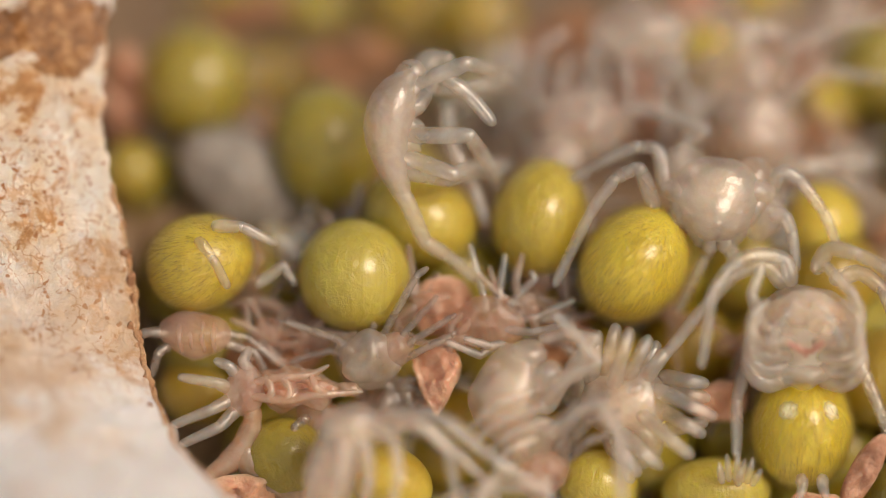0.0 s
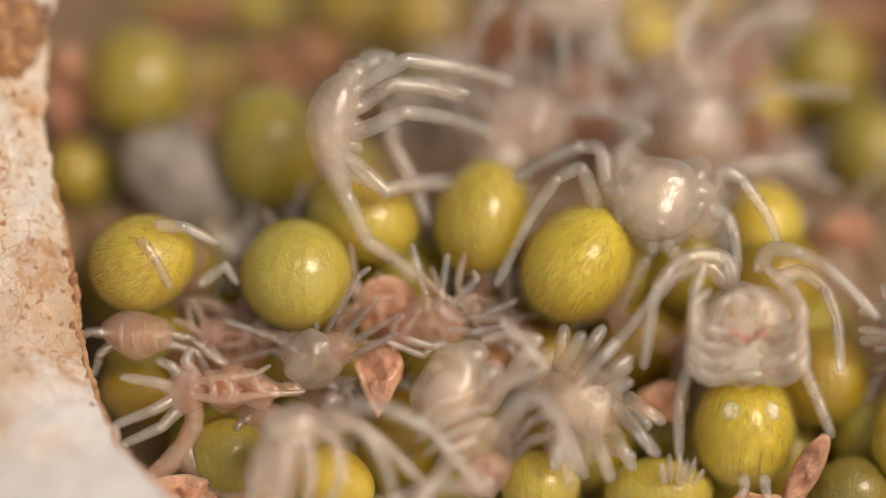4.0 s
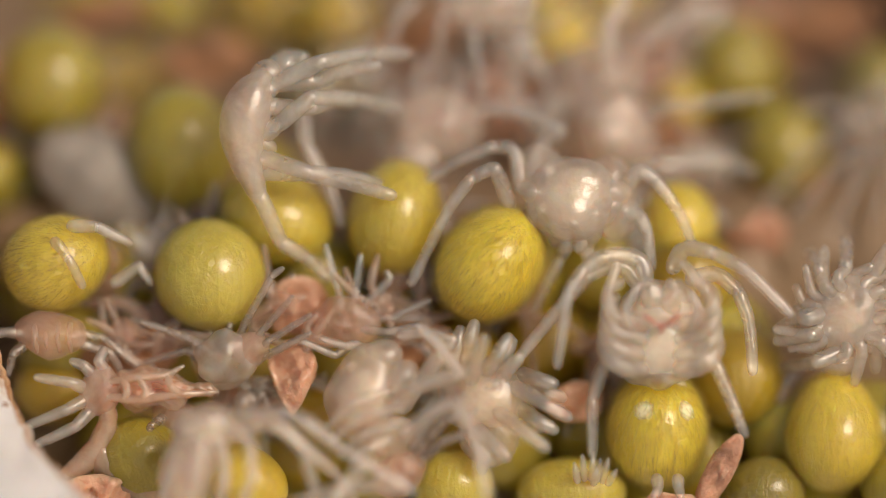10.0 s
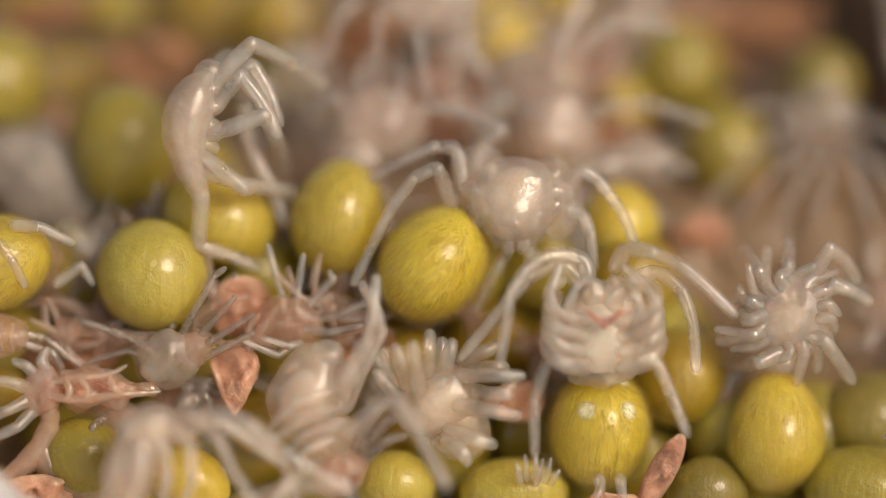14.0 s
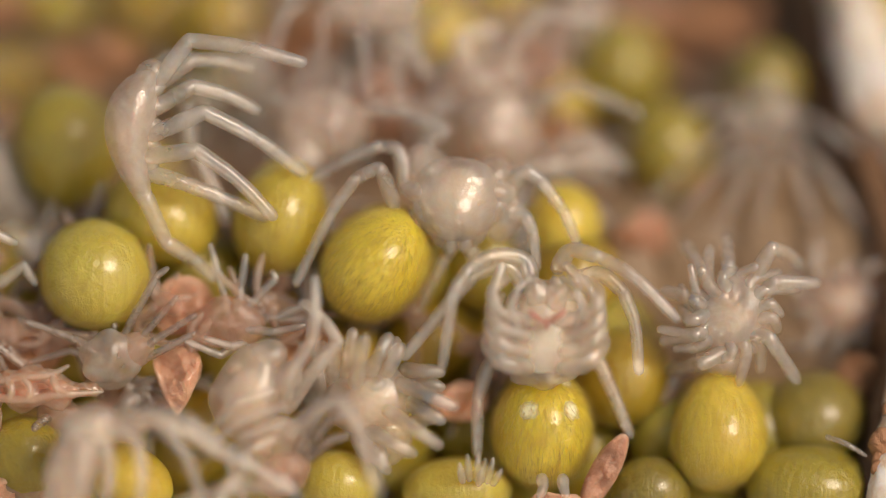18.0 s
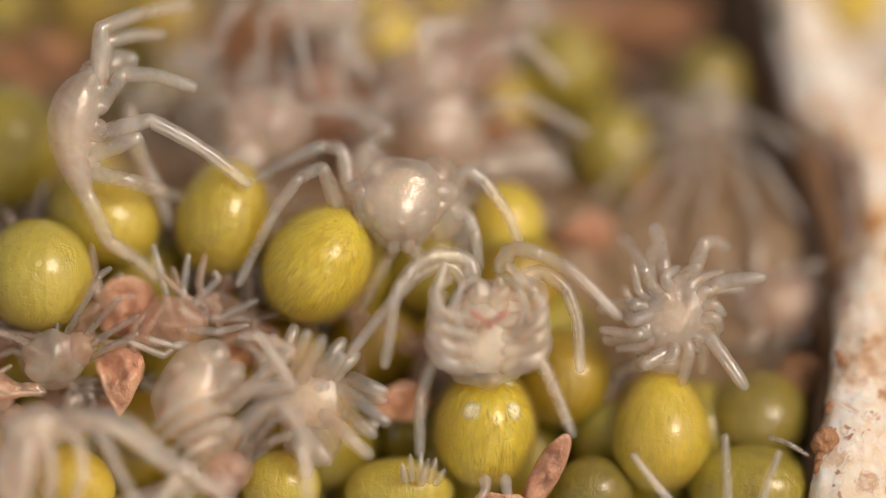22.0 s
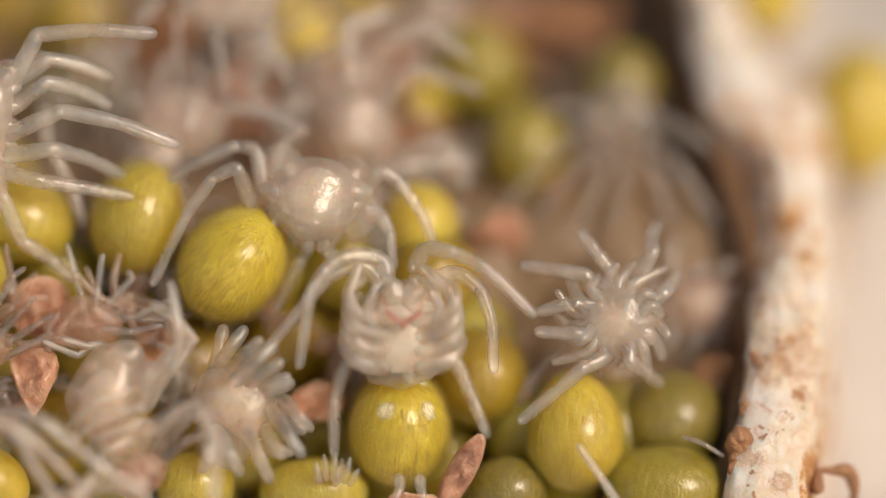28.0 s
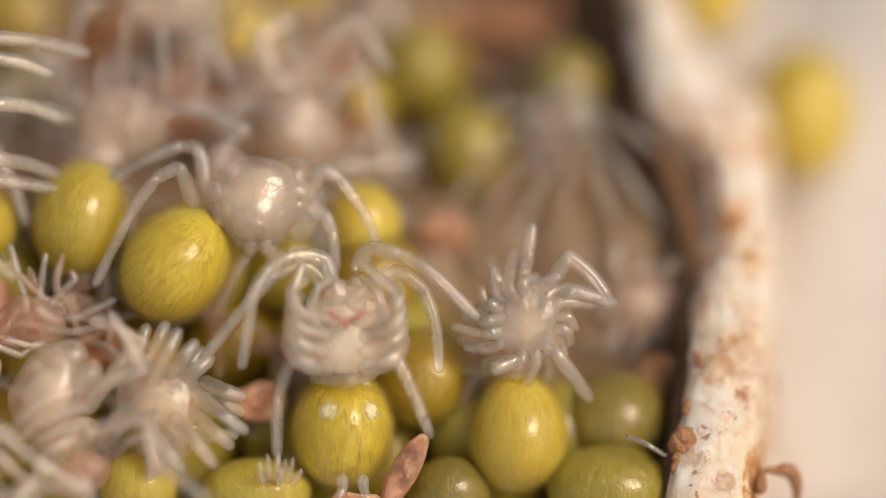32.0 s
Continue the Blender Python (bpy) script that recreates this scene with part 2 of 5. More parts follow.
    for x, y, w, size in blots:
        # a ragged rusty blot, paler in its middle; one tints a flank with its shade
        near = nt.nodes.new("ShaderNodeTexGradient")
        near.gradient_type = "SPHERICAL"
        place = nt.nodes.new("ShaderNodeMapping")
        place.inputs["Location"].default_value = [-c / MM / size for c in spot(x, y, w)]
        place.inputs["Scale"].default_value = (1 / size,) * 3
        nt.links.new(v, place.inputs[0])
        nt.links.new(place.outputs[0], near.inputs[0])
        edge = mixed(nt, 0.55, near.outputs["Fac"], noise_tex(nt, v, 2.6 / size, 6, 0.7, 1.0))
        col = mixed(nt, ramp(nt, edge, [(0.36, (0, 0, 0)), (0.48, (0.65,) * 3), (0.58, (0.2,) * 3), (0.72, (0.5,) * 3)]), col,
                    mixed(nt, noise_tex(nt, v, 6.0, 4, 0.7), (0.36, 0.15, 0.05), (0.74, 0.43, 0.20)))
    nt.links.new(col, b.inputs["Base Color"])
    bumped(nt, b, mixed(nt, 0.6, stain, fib), depth, 0.7)
    return m


PAPER = paper("papery_nest_wall", 0.0, 0.8, 1.0, 0.02, 0.12, 0.24, True, ((168, 474, 0.05, 0.36), (235, 660, -0.2, 0.3), (70, 645, -0.3, 0.25)))
# The blot at (2060, 340) paints the flank's shade; the others are rust.
PAPER_EDGE = paper("papery_nest_edge", -0.035, 1.3, 0.8, 0.055, 0.4, 0.14, False, ((2125, 632, 0.25, 0.30), (2080, 655, 0.2, 0.22), (2045, 812, 0.0, 0.22), (2095, 856, -0.1, 0.16), (2060, 340, 1.2, 0.4), (2130, 700, 0.2, 0.14)))


def cloth(name, dark, light, scale):
    m, nt, b = blank(name, 0.8)
    v = coords(nt, random_shift=False)
    col = ramp(nt, noise_tex(nt, v, scale, 6, 0.6), [(0.3, dark), (0.7, light)])
    nt.links.new(col, b.inputs["Base Color"])
    bumped(nt, b, noise_tex(nt, v, scale * 8, 4), 0.15)
    return m


GROUND = cloth("pale_ground", (0.50, 0.455, 0.42), (0.66, 0.63, 0.60), 0.4)


# ---- mesh helpers (millimetres in, metres out) ----
def part(name, bm, material, parent=None, label="", at=None, smooth=True):
    for v in bm.verts:
        v.co *= MM
    me = bpy.data.meshes.new(name)
    bm.normal_update()
    bm.to_mesh(me)
    bm.free()
    if smooth:
        me.polygons.foreach_set("use_smooth", [True] * len(me.polygons))
    me.materials.append(material)
    ob = new(name, me)
    if parent is not None:
        ob.parent = parent
    if at is not None:
        ob.location = Vector(at) * MM
    if label:
        tagged(ob, label)
    return ob


def root(name, place, label, category, group="", spin=None):
    """Empty at a thing's middle, its axes those of the view: x right, y up, z to the lens."""
    ob = new(name)
    ob.empty_display_size = 0.0005
    m = VIEW.to_4x4()
    if spin is not None:
        m = m @ spin
    ob.matrix_world = Matrix.Translation(place) @ m
    return tagged(ob, label, category, group)


def ball(rx, ry, rz, rot=None, seed=0, lump=0.0, freq=1.5, div=4, taper=0.0, mid=(0, 0, 0), crease=0.0):
    """An egg form, its long axis y, narrowing to +y by taper, with uneven skin."""
    bm = bmesh.new()
    bmesh.ops.create_icosphere(bm, subdivisions=div, radius=1)
    off = Vector((seed * 3.1, seed * 1.7, seed * 0.9))
    for v in bm.verts:
        c = v.co.copy()
        k = 1 - taper * c.y
        p = Vector((c.x * rx * k, c.y * ry, c.z * rz * k))
        if lump:
            p += c * noise.noise(p * freq + off) * lump
        if crease:
            n = p * freq * 2.2 + off
            p += c * (noise.noise(n) * 0.6 - abs(noise.noise(n * 0.8 + off)) * 1.4 + 0.3 * noise.noise(n * 2.6)) * crease
        if rot is not None:
            p.rotate(rot)
        v.co = p + Vector(mid)
    return bm


def curve_points(pts, steps):
    """A smooth run through the points (x, y, z, r)."""
    pts = [np.array(p, float) for p in pts]
    ext = [2 * pts[0] - pts[1]] + pts + [2 * pts[-1] - pts[-2]]
    out = []
    for i in range(1, len(ext) - 2):
        p0, p1, p2, p3 = ext[i - 1:i + 3]
        for k in range(steps):
            t = k / steps
            out.append(0.5 * (2 * p1 + (p2 - p0) * t + (2 * p0 - 5 * p1 + 4 * p2 - p3) * t * t + (3 * p1 - p0 - 3 * p2 + p3) * t ** 3))
    return out + [pts[-1]]


def tube(pts, segs=10, steps=6, joints=True, seed=0):
    """A limb: a swept tube with swollen joints and rounded ends; pts are (x, y, z, radius)."""
    run = curve_points(pts, steps)
    bm = bmesh.new()
    rings = []
    n = len(run)
    rows = []
    for i, p in enumerate(run):
        a, b = run[max(i - 1, 0)][:3], run[min(i + 1, n - 1)][:3]
        d = Vector(b - a).normalized()
        r = max(float(p[3]), 0.004)
        if joints:
            r *= 1.03 - 0.10 * max(0.0, math.cos(2 * math.pi * i / steps)) ** 5 + 0.05 * noise.noise(Vector((i * 0.7, seed * 2.3, 0.4)))
        rows.append((Vector(p[:3]), d, r))
    first, last = rows[0], rows[-1]
    cap0 = [(first[0] - first[1] * first[2] * k, first[1], first[2] * s) for k, s in ((0.95, 0.25), (0.65, 0.74))]
    cap1 = [(last[0] + last[1] * last[2] * k, last[1], last[2] * s) for k, s in ((0.65, 0.74), (0.95, 0.25))]
    side = None
    for c, d, r in cap0 + rows + cap1:
        if side is None:
            side = d.orthogonal().normalized()
        side = (side - d * side.dot(d)).normalized()
        other = d.cross(side)
        rings.append([bm.verts.new(c + (side * math.cos(2 * math.pi * k / segs) + other * math.sin(2 * math.pi * k / segs)) * r) for k in range(segs)])
    for a, b in zip(rings, rings[1:]):
        for k in range(segs):
            bm.faces.new((a[k], a[(k + 1) % segs], b[(k + 1) % segs], b[k]))
    bm.faces.new(rings[0][::-1])
    bm.faces.new(rings[-1])
    return bm


def merge(*meshes):
    out = bmesh.new()
    for bm in meshes:
        me = bpy.data.meshes.new("tmp")
        bm.to_mesh(me)
        bm.free()
        out.from_mesh(me)
        bpy.data.meshes.remove(me)
    return out


def hairs(rx, ry, rz, count, length, seed, lift=0.25, thick=0.004, taper=0.0, lump=0.03, freq=1.2):
    """Short curved bristles that lie along the skin towards +y."""
    rnd = random.Random(seed)
    verts, faces = [], []
    for _ in range(count):
        d = Vector((rnd.gauss(0, 1), rnd.gauss(0, 1), rnd.gauss(0, 1))).normalized()
        k = 1 - taper * d.y
        p = Vector((d.x * rx * k, d.y * ry, d.z * rz * k))
        p += d * noise.noise(p * freq + Vector((seed * 3.1, seed * 1.7, seed * 0.9))) * lump
        nrm = Vector((d.x / rx, d.y / ry, d.z / rz)).normalized()
        along = Vector((rnd.gauss(0, 0.18), -1, rnd.gauss(0, 0.18)))
        along = (along - nrm * along.dot(nrm)).normalized()
        across = nrm.cross(along)
        ln = length * rnd.uniform(0.6, 1.3)
        mid = p + along * ln * 0.5 + nrm * ln * lift * 0.6
        tip = p + along * ln + nrm * ln * lift
        base = len(verts)
        for c, r in ((p - nrm * 0.004, thick), (mid, thick * 0.8)):
            verts += [c + across * r, c - across * r, c + nrm * r]
        verts.append(tip)
        faces += [(base + i, base + (i + 1) % 3, base + 3 + (i + 1) % 3, base + 3 + i) for i in range(3)]
        faces += [(base + 3 + i, base + 3 + (i + 1) % 3, base + 6) for i in range(3)]
    me = bpy.data.meshes.new("tmp")
    me.from_pydata(verts, [], faces)
    bm = bmesh.new()
    bm.from_mesh(me)
    bpy.data.meshes.remove(me)
    return bm


def turn(deg, lean=0.0):
    """Turn in the picture plane (degrees, left-handed is positive) after a lean towards the lens."""
    return Euler((radians(lean), 0, 0)).to_matrix().to_4x4(), Euler((0, 0, radians(deg))).to_matrix().to_4x4()


def both(deg, lean=0.0):
    a, b = turn(deg, lean)
    return (b @ a).to_euler()


def base_depth(y):
    """Depth of the heap's skin below graticule line y."""
    return 0.0 if y > 450 else (450 - y) / GRAT * 1.5


# ---- ground and nest walls ----
GROUND_Z = -3.4 * MM


def ground():
    bm = bmesh.new()
    bmesh.ops.create_grid(bm, x_segments=60, y_segments=60, size=1)
    for v in bm.verts:
        k = max(abs(v.co.x), abs(v.co.y))
        s = 25 * k + 4000 * k ** 6
        d = v.co / max(k, 1e-6) * s
        v.co = Vector((d.x, d.y, 0.25 * noise.noise(Vector((d.x * 0.35, d.y * 0.35, 2.0))) if s < 60 else 0.0))
    ob = part("ground", bm, GROUND)
    ob.location = (0, 0.004, GROUND_Z)
    tagged(ob, "pale pinkish beige ground under the torn nest", "ground", kind="structure")


ground()


def along(table, y):
    ys, vs = zip(*table)
    return float(np.interp(y, ys, vs))


def loft(name, stations, profile, material, label, closed=False, crumple=0.05, freq=2.2, seed=1, category="nest wall"):
    """A sheet swept along the stations; profile(station) gives (x, y, w) triples."""
    bm = bmesh.new()
    rows = []
    for s in stations:
        row = []
        for (x, y, w) in profile(s):
            p = spot(x, y, w) / MM
            q = p * freq + Vector((seed * 5.0, 0, 0))
            p += Vector((noise.noise(q), noise.noise(q + Vector((9, 3, 1))), noise.noise(q + Vector((4, 7, 5))))) * crumple
            p += Vector((noise.noise(q * 3.3), noise.noise(q * 3.1), noise.noise(q * 3.5))) * crumple * 0.45 + Vector((0, 0, 1)) * noise.noise(q * 7.0) * crumple * 0.25
            row.append(bm.verts.new(p))
        rows.append(row)
    for a, b in zip(rows, rows[1:]):
        for k in range(len(a) - 1 + closed):
            j = (k + 1) % len(a)
            bm.faces.new((a[k], a[j], b[j], b[k]))
    if closed:
        bm.faces.new(rows[0][::-1])
        bm.faces.new(rows[-1])
    bmesh.ops.recalc_face_normals(bm, faces=bm.faces)
    return tagged(part(name, bm, material), label, category, kind="structure")


EDGE_L = [(-300, 250), (0, 203), (60, 187), (220, 181), (300, 195), (430, 221), (520, 240), (620, 250), (720, 281), (800, 322), (880, 402), (1000, 560), (1200, 900)]
DEPTH_L = [(-300, 1.3), (0, 0.45), (300, 0.15), (550, 0.0), (700, -0.35), (880, -1.1), (1200, -2.2)]


def torn(y):
    """The ragged line of the left wall's torn edge."""
    return along(EDGE_L, y) + 7 * noise.noise(Vector((y * 0.03, 4.0, 0))) + 4 * noise.noise(Vector((y * 0.11, 8.0, 0)))


def left_profile(y):
    e, w = torn(y), along(DEPTH_L, y)
    low = max(0.0, (y - 450) / 430)
    pts = [(e - 60, y, w + 3.2), (e - 34, y, w + 1.6), (e - 14, y, w + 0.6), (e - 3, y, w + 0.2), (e, y, w + 0.06), (e - 8, y, w)]
    for k in range(1, 61):
        q = k / 60
        pts.append((e - 8 - 620 * q, y + 20 * q, w - 0.55 * math.sin(q * math.pi * 0.9) * (0.5 + low) - 0.4 * low * q + 3.0 * max(0, q - 0.55) ** 1.5))
    pts += [(e - 700, y, w + 2.5), (e - 660, y, w + 3.4)]
    return pts


loft("wall_left", [-300 + 7.5 * k for k in range(201)], left_profile, PAPER,
     "torn papery nest wall, off-white with rusty stains and specks", True, 0.045)

RIM = crust("rusty_torn_rim", (0.34, 0.15, 0.06), (0.72, 0.46, 0.27), 5.0, 0.6, 0.0, 0.2)
rim_line = [Vector((*(spot(torn(y) - 3, y, along(DEPTH_L, y) + 0.03) / MM), 0.03 + 0.022 * noise.noise(Vector((y * 0.04, 1.0, 0))))) for y in range(330, 900, 6)]
tagged(part("trim_left", tube(rim_line, 8, 3, False), RIM), "thin rusty rim along the torn wall", "nest wall", kind="structure")

MID_R = [(-300, 1845), (0, 1966), (70, 1990), (135, 2016), (165, 2050), (200, 2066), (300, 2080), (420, 2104), (520, 2110), (650, 2103), (760, 2091), (882, 2072), (1000, 2044), (1200, 1990)]
HALF_R = [(-300, 36), (0, 40), (70, 52), (135, 67), (165, 94), (200, 99), (300, 90), (420, 74), (520, 66), (650, 64), (760, 75), (900, 79), (1200, 90)]
DEPTH_R = [(-300, 3.0), (0, 2.1), (200, 1.5), (400, 0.8), (600, 0.25), (760, 0.0), (900, -0.25), (1200, -0.8)]


def denser(pts, n=4):
    """More points along a profile."""
    out = []
    for a, b in zip(pts, pts[1:]):
        out += [tuple(p + (q - p) * k / n for p, q in zip(a, b)) for k in range(n)]
    return out + [pts[-1]]


def right_profile(y):
    c, h, w = along(MID_R, y), along(HALF_R, y), along(DEPTH_R, y)
    slope = max(0.0, min(1.0, (560 - y) / 260)) * 0.6 * max(0.0, min(1.0, (y - 225) / 70))
    rise = [(-0.98, 0.14, 1.7), (-0.7, 0.03, 1.05), (-0.3, -0.03, 0.45), (0.1, 0.0, -0.05), (0.6, 0.05, 0.0), (0.9, 0.16, 0.16)]
    return denser([(c - h + 25, y, w + 3.5), (c - h, y, w + 1.5), (c - h - 4, y, w + 0.5 + 0.6 * slope)]
                  + [(c + h * k, y, w + p + (q - p) * slope) for k, p, q in rise]
                  + [(c + h, y, w + 0.4), (c + h + 14, y, w + 1.2), (c + h + 8, y, w + 3.5)])


loft("wall_right", [-300 + 7.5 * k for k in range(201)], right_profile, PAPER_EDGE,
     "broken edge of the papery nest wall, cream with rusty flecks", True, 0.07, 2.3, 2)


# Added sheet inside the right wall, coloured dark where shade falls.
def inner_shade_profile(y):
    c, h, w = along(MID_R, y), along(HALF_R, y), along(DEPTH_R, y)
    return [(c - h + 30, y, w + 0.3), (c - h - 4, y, w + 0.32), (c - h - 22, y, w + 0.6), (c - h - 45, y, w + 1.0), (c - h - 80, y, w + 1.5), (c - h - 130, y, w + 2.0), (c - h - 130, y, w + 2.4), (c - h + 30, y, w + 2.4)]


loft("lining_right", [-300 + 25 * k for k in range(61)], inner_shade_profile, INNER_SHADE, "inner side of the nest wall, its shade put in as dark brown", True, 0.10, 2.6, 5)


def bank_profile(y):
    return [(2060 + 60 * k, y, 3.25 + (441 - y) / 441 * 0.35 + 0.12 * math.sin(k * 0.9 + y * 0.004) - 0.02 * k) for k in range(26)] + [(3560, y, 5.5), (2060, y, 5.5)]


loft("bank", [-500 + 40 * k for k in range(46)], bank_profile, GROUND, "pale pinkish bank of paper beyond the nest wall", True, 0.08, 0.8, 6)


def floor_profile(y):
    return [(100 + 2000 * k / 80, y, base_depth(y) + 1.75 + 0.25 * noise.noise(Vector((k * 0.35, y * 0.012, 3.3)))) for k in range(81)]


floor = loft("floor", [-260 + 20 * k for k in range(68)], floor_profile, SHADED_DEBRIS, "crumbly brown litter bed under the eggs, coloured dark for the shaded gaps", False, 0.10, 1.8, 3)
solid = floor.modifiers.new("thickness", "SOLIDIFY")
solid.thickness = 0.4 * MM


# ---- eggs ----
def egg(x, y, rx, ry, w, material=YOLK, tilt=0, label="glossy yellow spider egg in the heap", hair=0, seed=0, taper=0.0, lump=0.03):
    ob = part("egg", ball(rx / GRAT, ry / GRAT, (rx + ry) / 2 / GRAT, None, seed, lump, 1.2, 5, taper), material)
    ob.matrix_world = Matrix.Translation(spot(x, y, w)) @ VIEW.to_4x4() @ both(tilt).to_matrix().to_4x4()
    return tagged(ob, label, "egg", "eggs in the nest")


OLIVE = "smooth spider egg deep in the heap, coloured a dim olive-yellow"
egg(343, 145, 95, 105, 1.7, YOLK_DIM, 0, OLIVE, seed=1)
egg(578, 263, 97, 117, 1.2, YOLK_DIM, 8, OLIVE, seed=2)
egg(236, 305, 55, 62, 1.5, YOLK_DIM, 0, OLIVE, seed=3)
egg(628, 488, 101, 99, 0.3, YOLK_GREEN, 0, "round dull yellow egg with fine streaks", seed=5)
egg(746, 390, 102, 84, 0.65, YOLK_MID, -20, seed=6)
egg(504, 812, 78, 78, 0.15, YOLK_DIM, 20, OLIVE, seed=7)
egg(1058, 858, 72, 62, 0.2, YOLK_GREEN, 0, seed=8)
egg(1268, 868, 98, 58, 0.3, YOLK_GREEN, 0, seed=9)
egg(1901, 745, 95, 88, 0.75, YOLK_DIM_UMBER, 10, OLIVE, seed=10)
egg(1893, 868, 112, 82, 0.35, YOLK_DIM, -6, seed=11)
egg(1612, 872, 72, 66, 0.3, YOLK_DIM_UMBER, 0, OLIVE, seed=12)
egg(1560, 668, 90, 90, 0.7, YOLK_DIM_OCHRE, 0, OLIVE, seed=13)
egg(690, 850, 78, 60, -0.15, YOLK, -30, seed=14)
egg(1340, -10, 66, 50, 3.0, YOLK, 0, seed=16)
egg(840, 35, 85, 75, 2.6, YOLK_DIM_OCHRE, 0, OLIVE, seed=17)
egg(545, 15, 75, 55, 2.9, YOLK_DIM, 0, OLIVE, seed=18)
egg(1460, 185, 50, 56, 2.5, YOLK, 0, seed=19)
egg(1560, 125, 85, 95, 2.6, YOLK_DIM, 15, OLIVE, seed=20)
# The egg at (1455, 400) stands in for a neighbour's pointed yellow spinneret.
egg(1455, 400, 70, 78, 1.0, YOLK, 0, seed=21)
egg(1640, 270, 80, 96, 2.0, YOLK_DIM, 0, OLIVE, seed=22)
egg(360, 690, 80, 62, 0.75, YOLK_DIM_OCHRE, 0, OLIVE, seed=23)
egg(1090, 760, 85, 75, 0.75, YOLK_DIM_OCHRE, 0, OLIVE, seed=24)
egg(820, 745, 80, 60, 0.7, YOLK_DIM_OCHRE, 0, OLIVE, seed=25)
egg(2235, 200, 98, 124, 2.75, YOLK, 0, "yellow egg lying loose on the ground", seed=26)
egg(2070, 0, 66, 66, 3.0, YOLK, 0, "yellow egg lying loose on the ground", seed=27)
egg(1988, 505, 46, 62, 1.7, YOLK_DIM_UMBER, 0, OLIVE, seed=29)
egg(1690, 440, 85, 80, 2.0, YOLK_DIM, 0, OLIVE, seed=28)

rnd = random.Random(5)
for row, gy in enumerate(range(-120, 960, 150)):
    for gx in range(150, 2050, 165):
        x, y = gx + (row % 2) * 80 + rnd.uniform(-30, 30), gy + rnd.uniform(-25, 25)
        if x - 90 < along(EDGE_L, y) - 60 or x + 190 > along(MID_R, y) or (y < 330 and ((row + gx // 165) % 2 or x > 980)) or (x > 1600 and y < 730) or (x > 1480 and y < 430):
            continue
        egg(x, y, rnd.uniform(82, 95), rnd.uniform(82, 98), base_depth(y) + rnd.uniform(0.85, 1.3), rnd.choice([YOLK_GREEN, YOLK_DIM, YOLK_DIM_OCHRE]), rnd.uniform(-40, 40),
            "olive egg low in the heap, its shade put into the colour", seed=row * 20 + gx)


# ---- spiderlings ----
class Brood:
    """A spiderling: an Empty at its middle with body parts; its legs are kept for the motions."""

    def __init__(self, x, y, w, label):
        self.x, self.y, self.w = x, y, w
        self.ob = root("spiderling", spot(x, y, w), label, "spider", "spiderlings in the nest")
        self.legs = []

    def near(self, x, y, dw=0.0):
        return Vector(((x - self.x) / GRAT, -(y - self.y) / GRAT, -dw))

    def body(self, name, x, y, rx, ry, dw=0.0, rz=None, tilt=0, material=None, lump=0.05, freq=3.0, seed=0, taper=0.0, label="", div=4, crease=0.0):
        rz = (rx + ry) / 2 if rz is None else rz
        bm = ball(rx / GRAT, ry / GRAT, rz / GRAT, None, seed, lump, freq, div, taper, (0, 0, 0), crease)
        ob = part(name, bm, material or PALE, self.ob, label, self.near(x, y, dw))
        ob.rotation_euler = both(tilt)
        return ob

    def mass(self, name, x, y, rx, ry, dw=0.0, tilt=0, material=None, seed=0, lobes=8, label=""):
        """A wrinkled, grooved soft body."""
        mean = (rx + ry) / 2 / GRAT
        bm = ball(rx / GRAT, ry / GRAT, mean * 0.72, None, seed, mean * 0.13, 0.9 / mean, 5, 0.0, (0, 0, 0), mean * 0.008 * lobes)
        ob = part(name, bm, material or PALE, self.ob, label, self.near(x, y, dw))
        ob.rotation_euler = both(tilt)
        return ob

    def abdomen(self, x, y, rx, ry, dw=0.0, tilt=0, material=None, hair=0, seed=0, taper=0.08, fur=0.10, lift=0.45, bristle_=None):
        ab = self.body("abdomen", x, y, rx, ry, dw, None, tilt, material or YOLK, 0.03, 1.2, seed, taper, "taut yellow abdomen", 5)
        if hair:
            part("bristles", hairs(rx / GRAT, ry / GRAT, (rx + ry) / 2 / GRAT, int(hair * 7), fur, seed, lift, 0.0014, taper), bristle_ or HAIR, ab, "fine dark bristles")
        return ab

    def leg(self, pts, thick=0.05, material=None, knee=None, seed=0, fade=0.42, name="leg"):
        """A limb along graticule points (x, y, depth); it bends at point number knee."""
        material = material or LEG
        p = [self.near(*q) for q in pts]
        n = len(p)
        knee = max(1, n // 2) if knee is None else knee
        rad = [thick * 1.06 * (1.12 - fade * i / (n - 1)) for i in range(n)]
        upper = [(*(q - p[0]), r) for q, r in zip(p[:knee + 1], rad)]
        lower = [(*(q - p[knee]), r) for q, r in zip(p[knee:], rad[knee:])]
        top = part(name, tube(upper, 10, 6, True, seed), material, self.ob, "", p[0])
        low = None
        if len(lower) > 1:
            low = part("lower_" + name, tube(lower, 10, 6, True, seed + 1), material, top, "", p[knee] - p[0])
        self.legs.append((top, low, p[0], p[knee], p[-1]))
        return top

    def limbs(self, table, thick=0.05, material=None, seed=0):
        for i, pts in enumerate(table):
            self.leg(pts, thick, material, seed=seed + i)


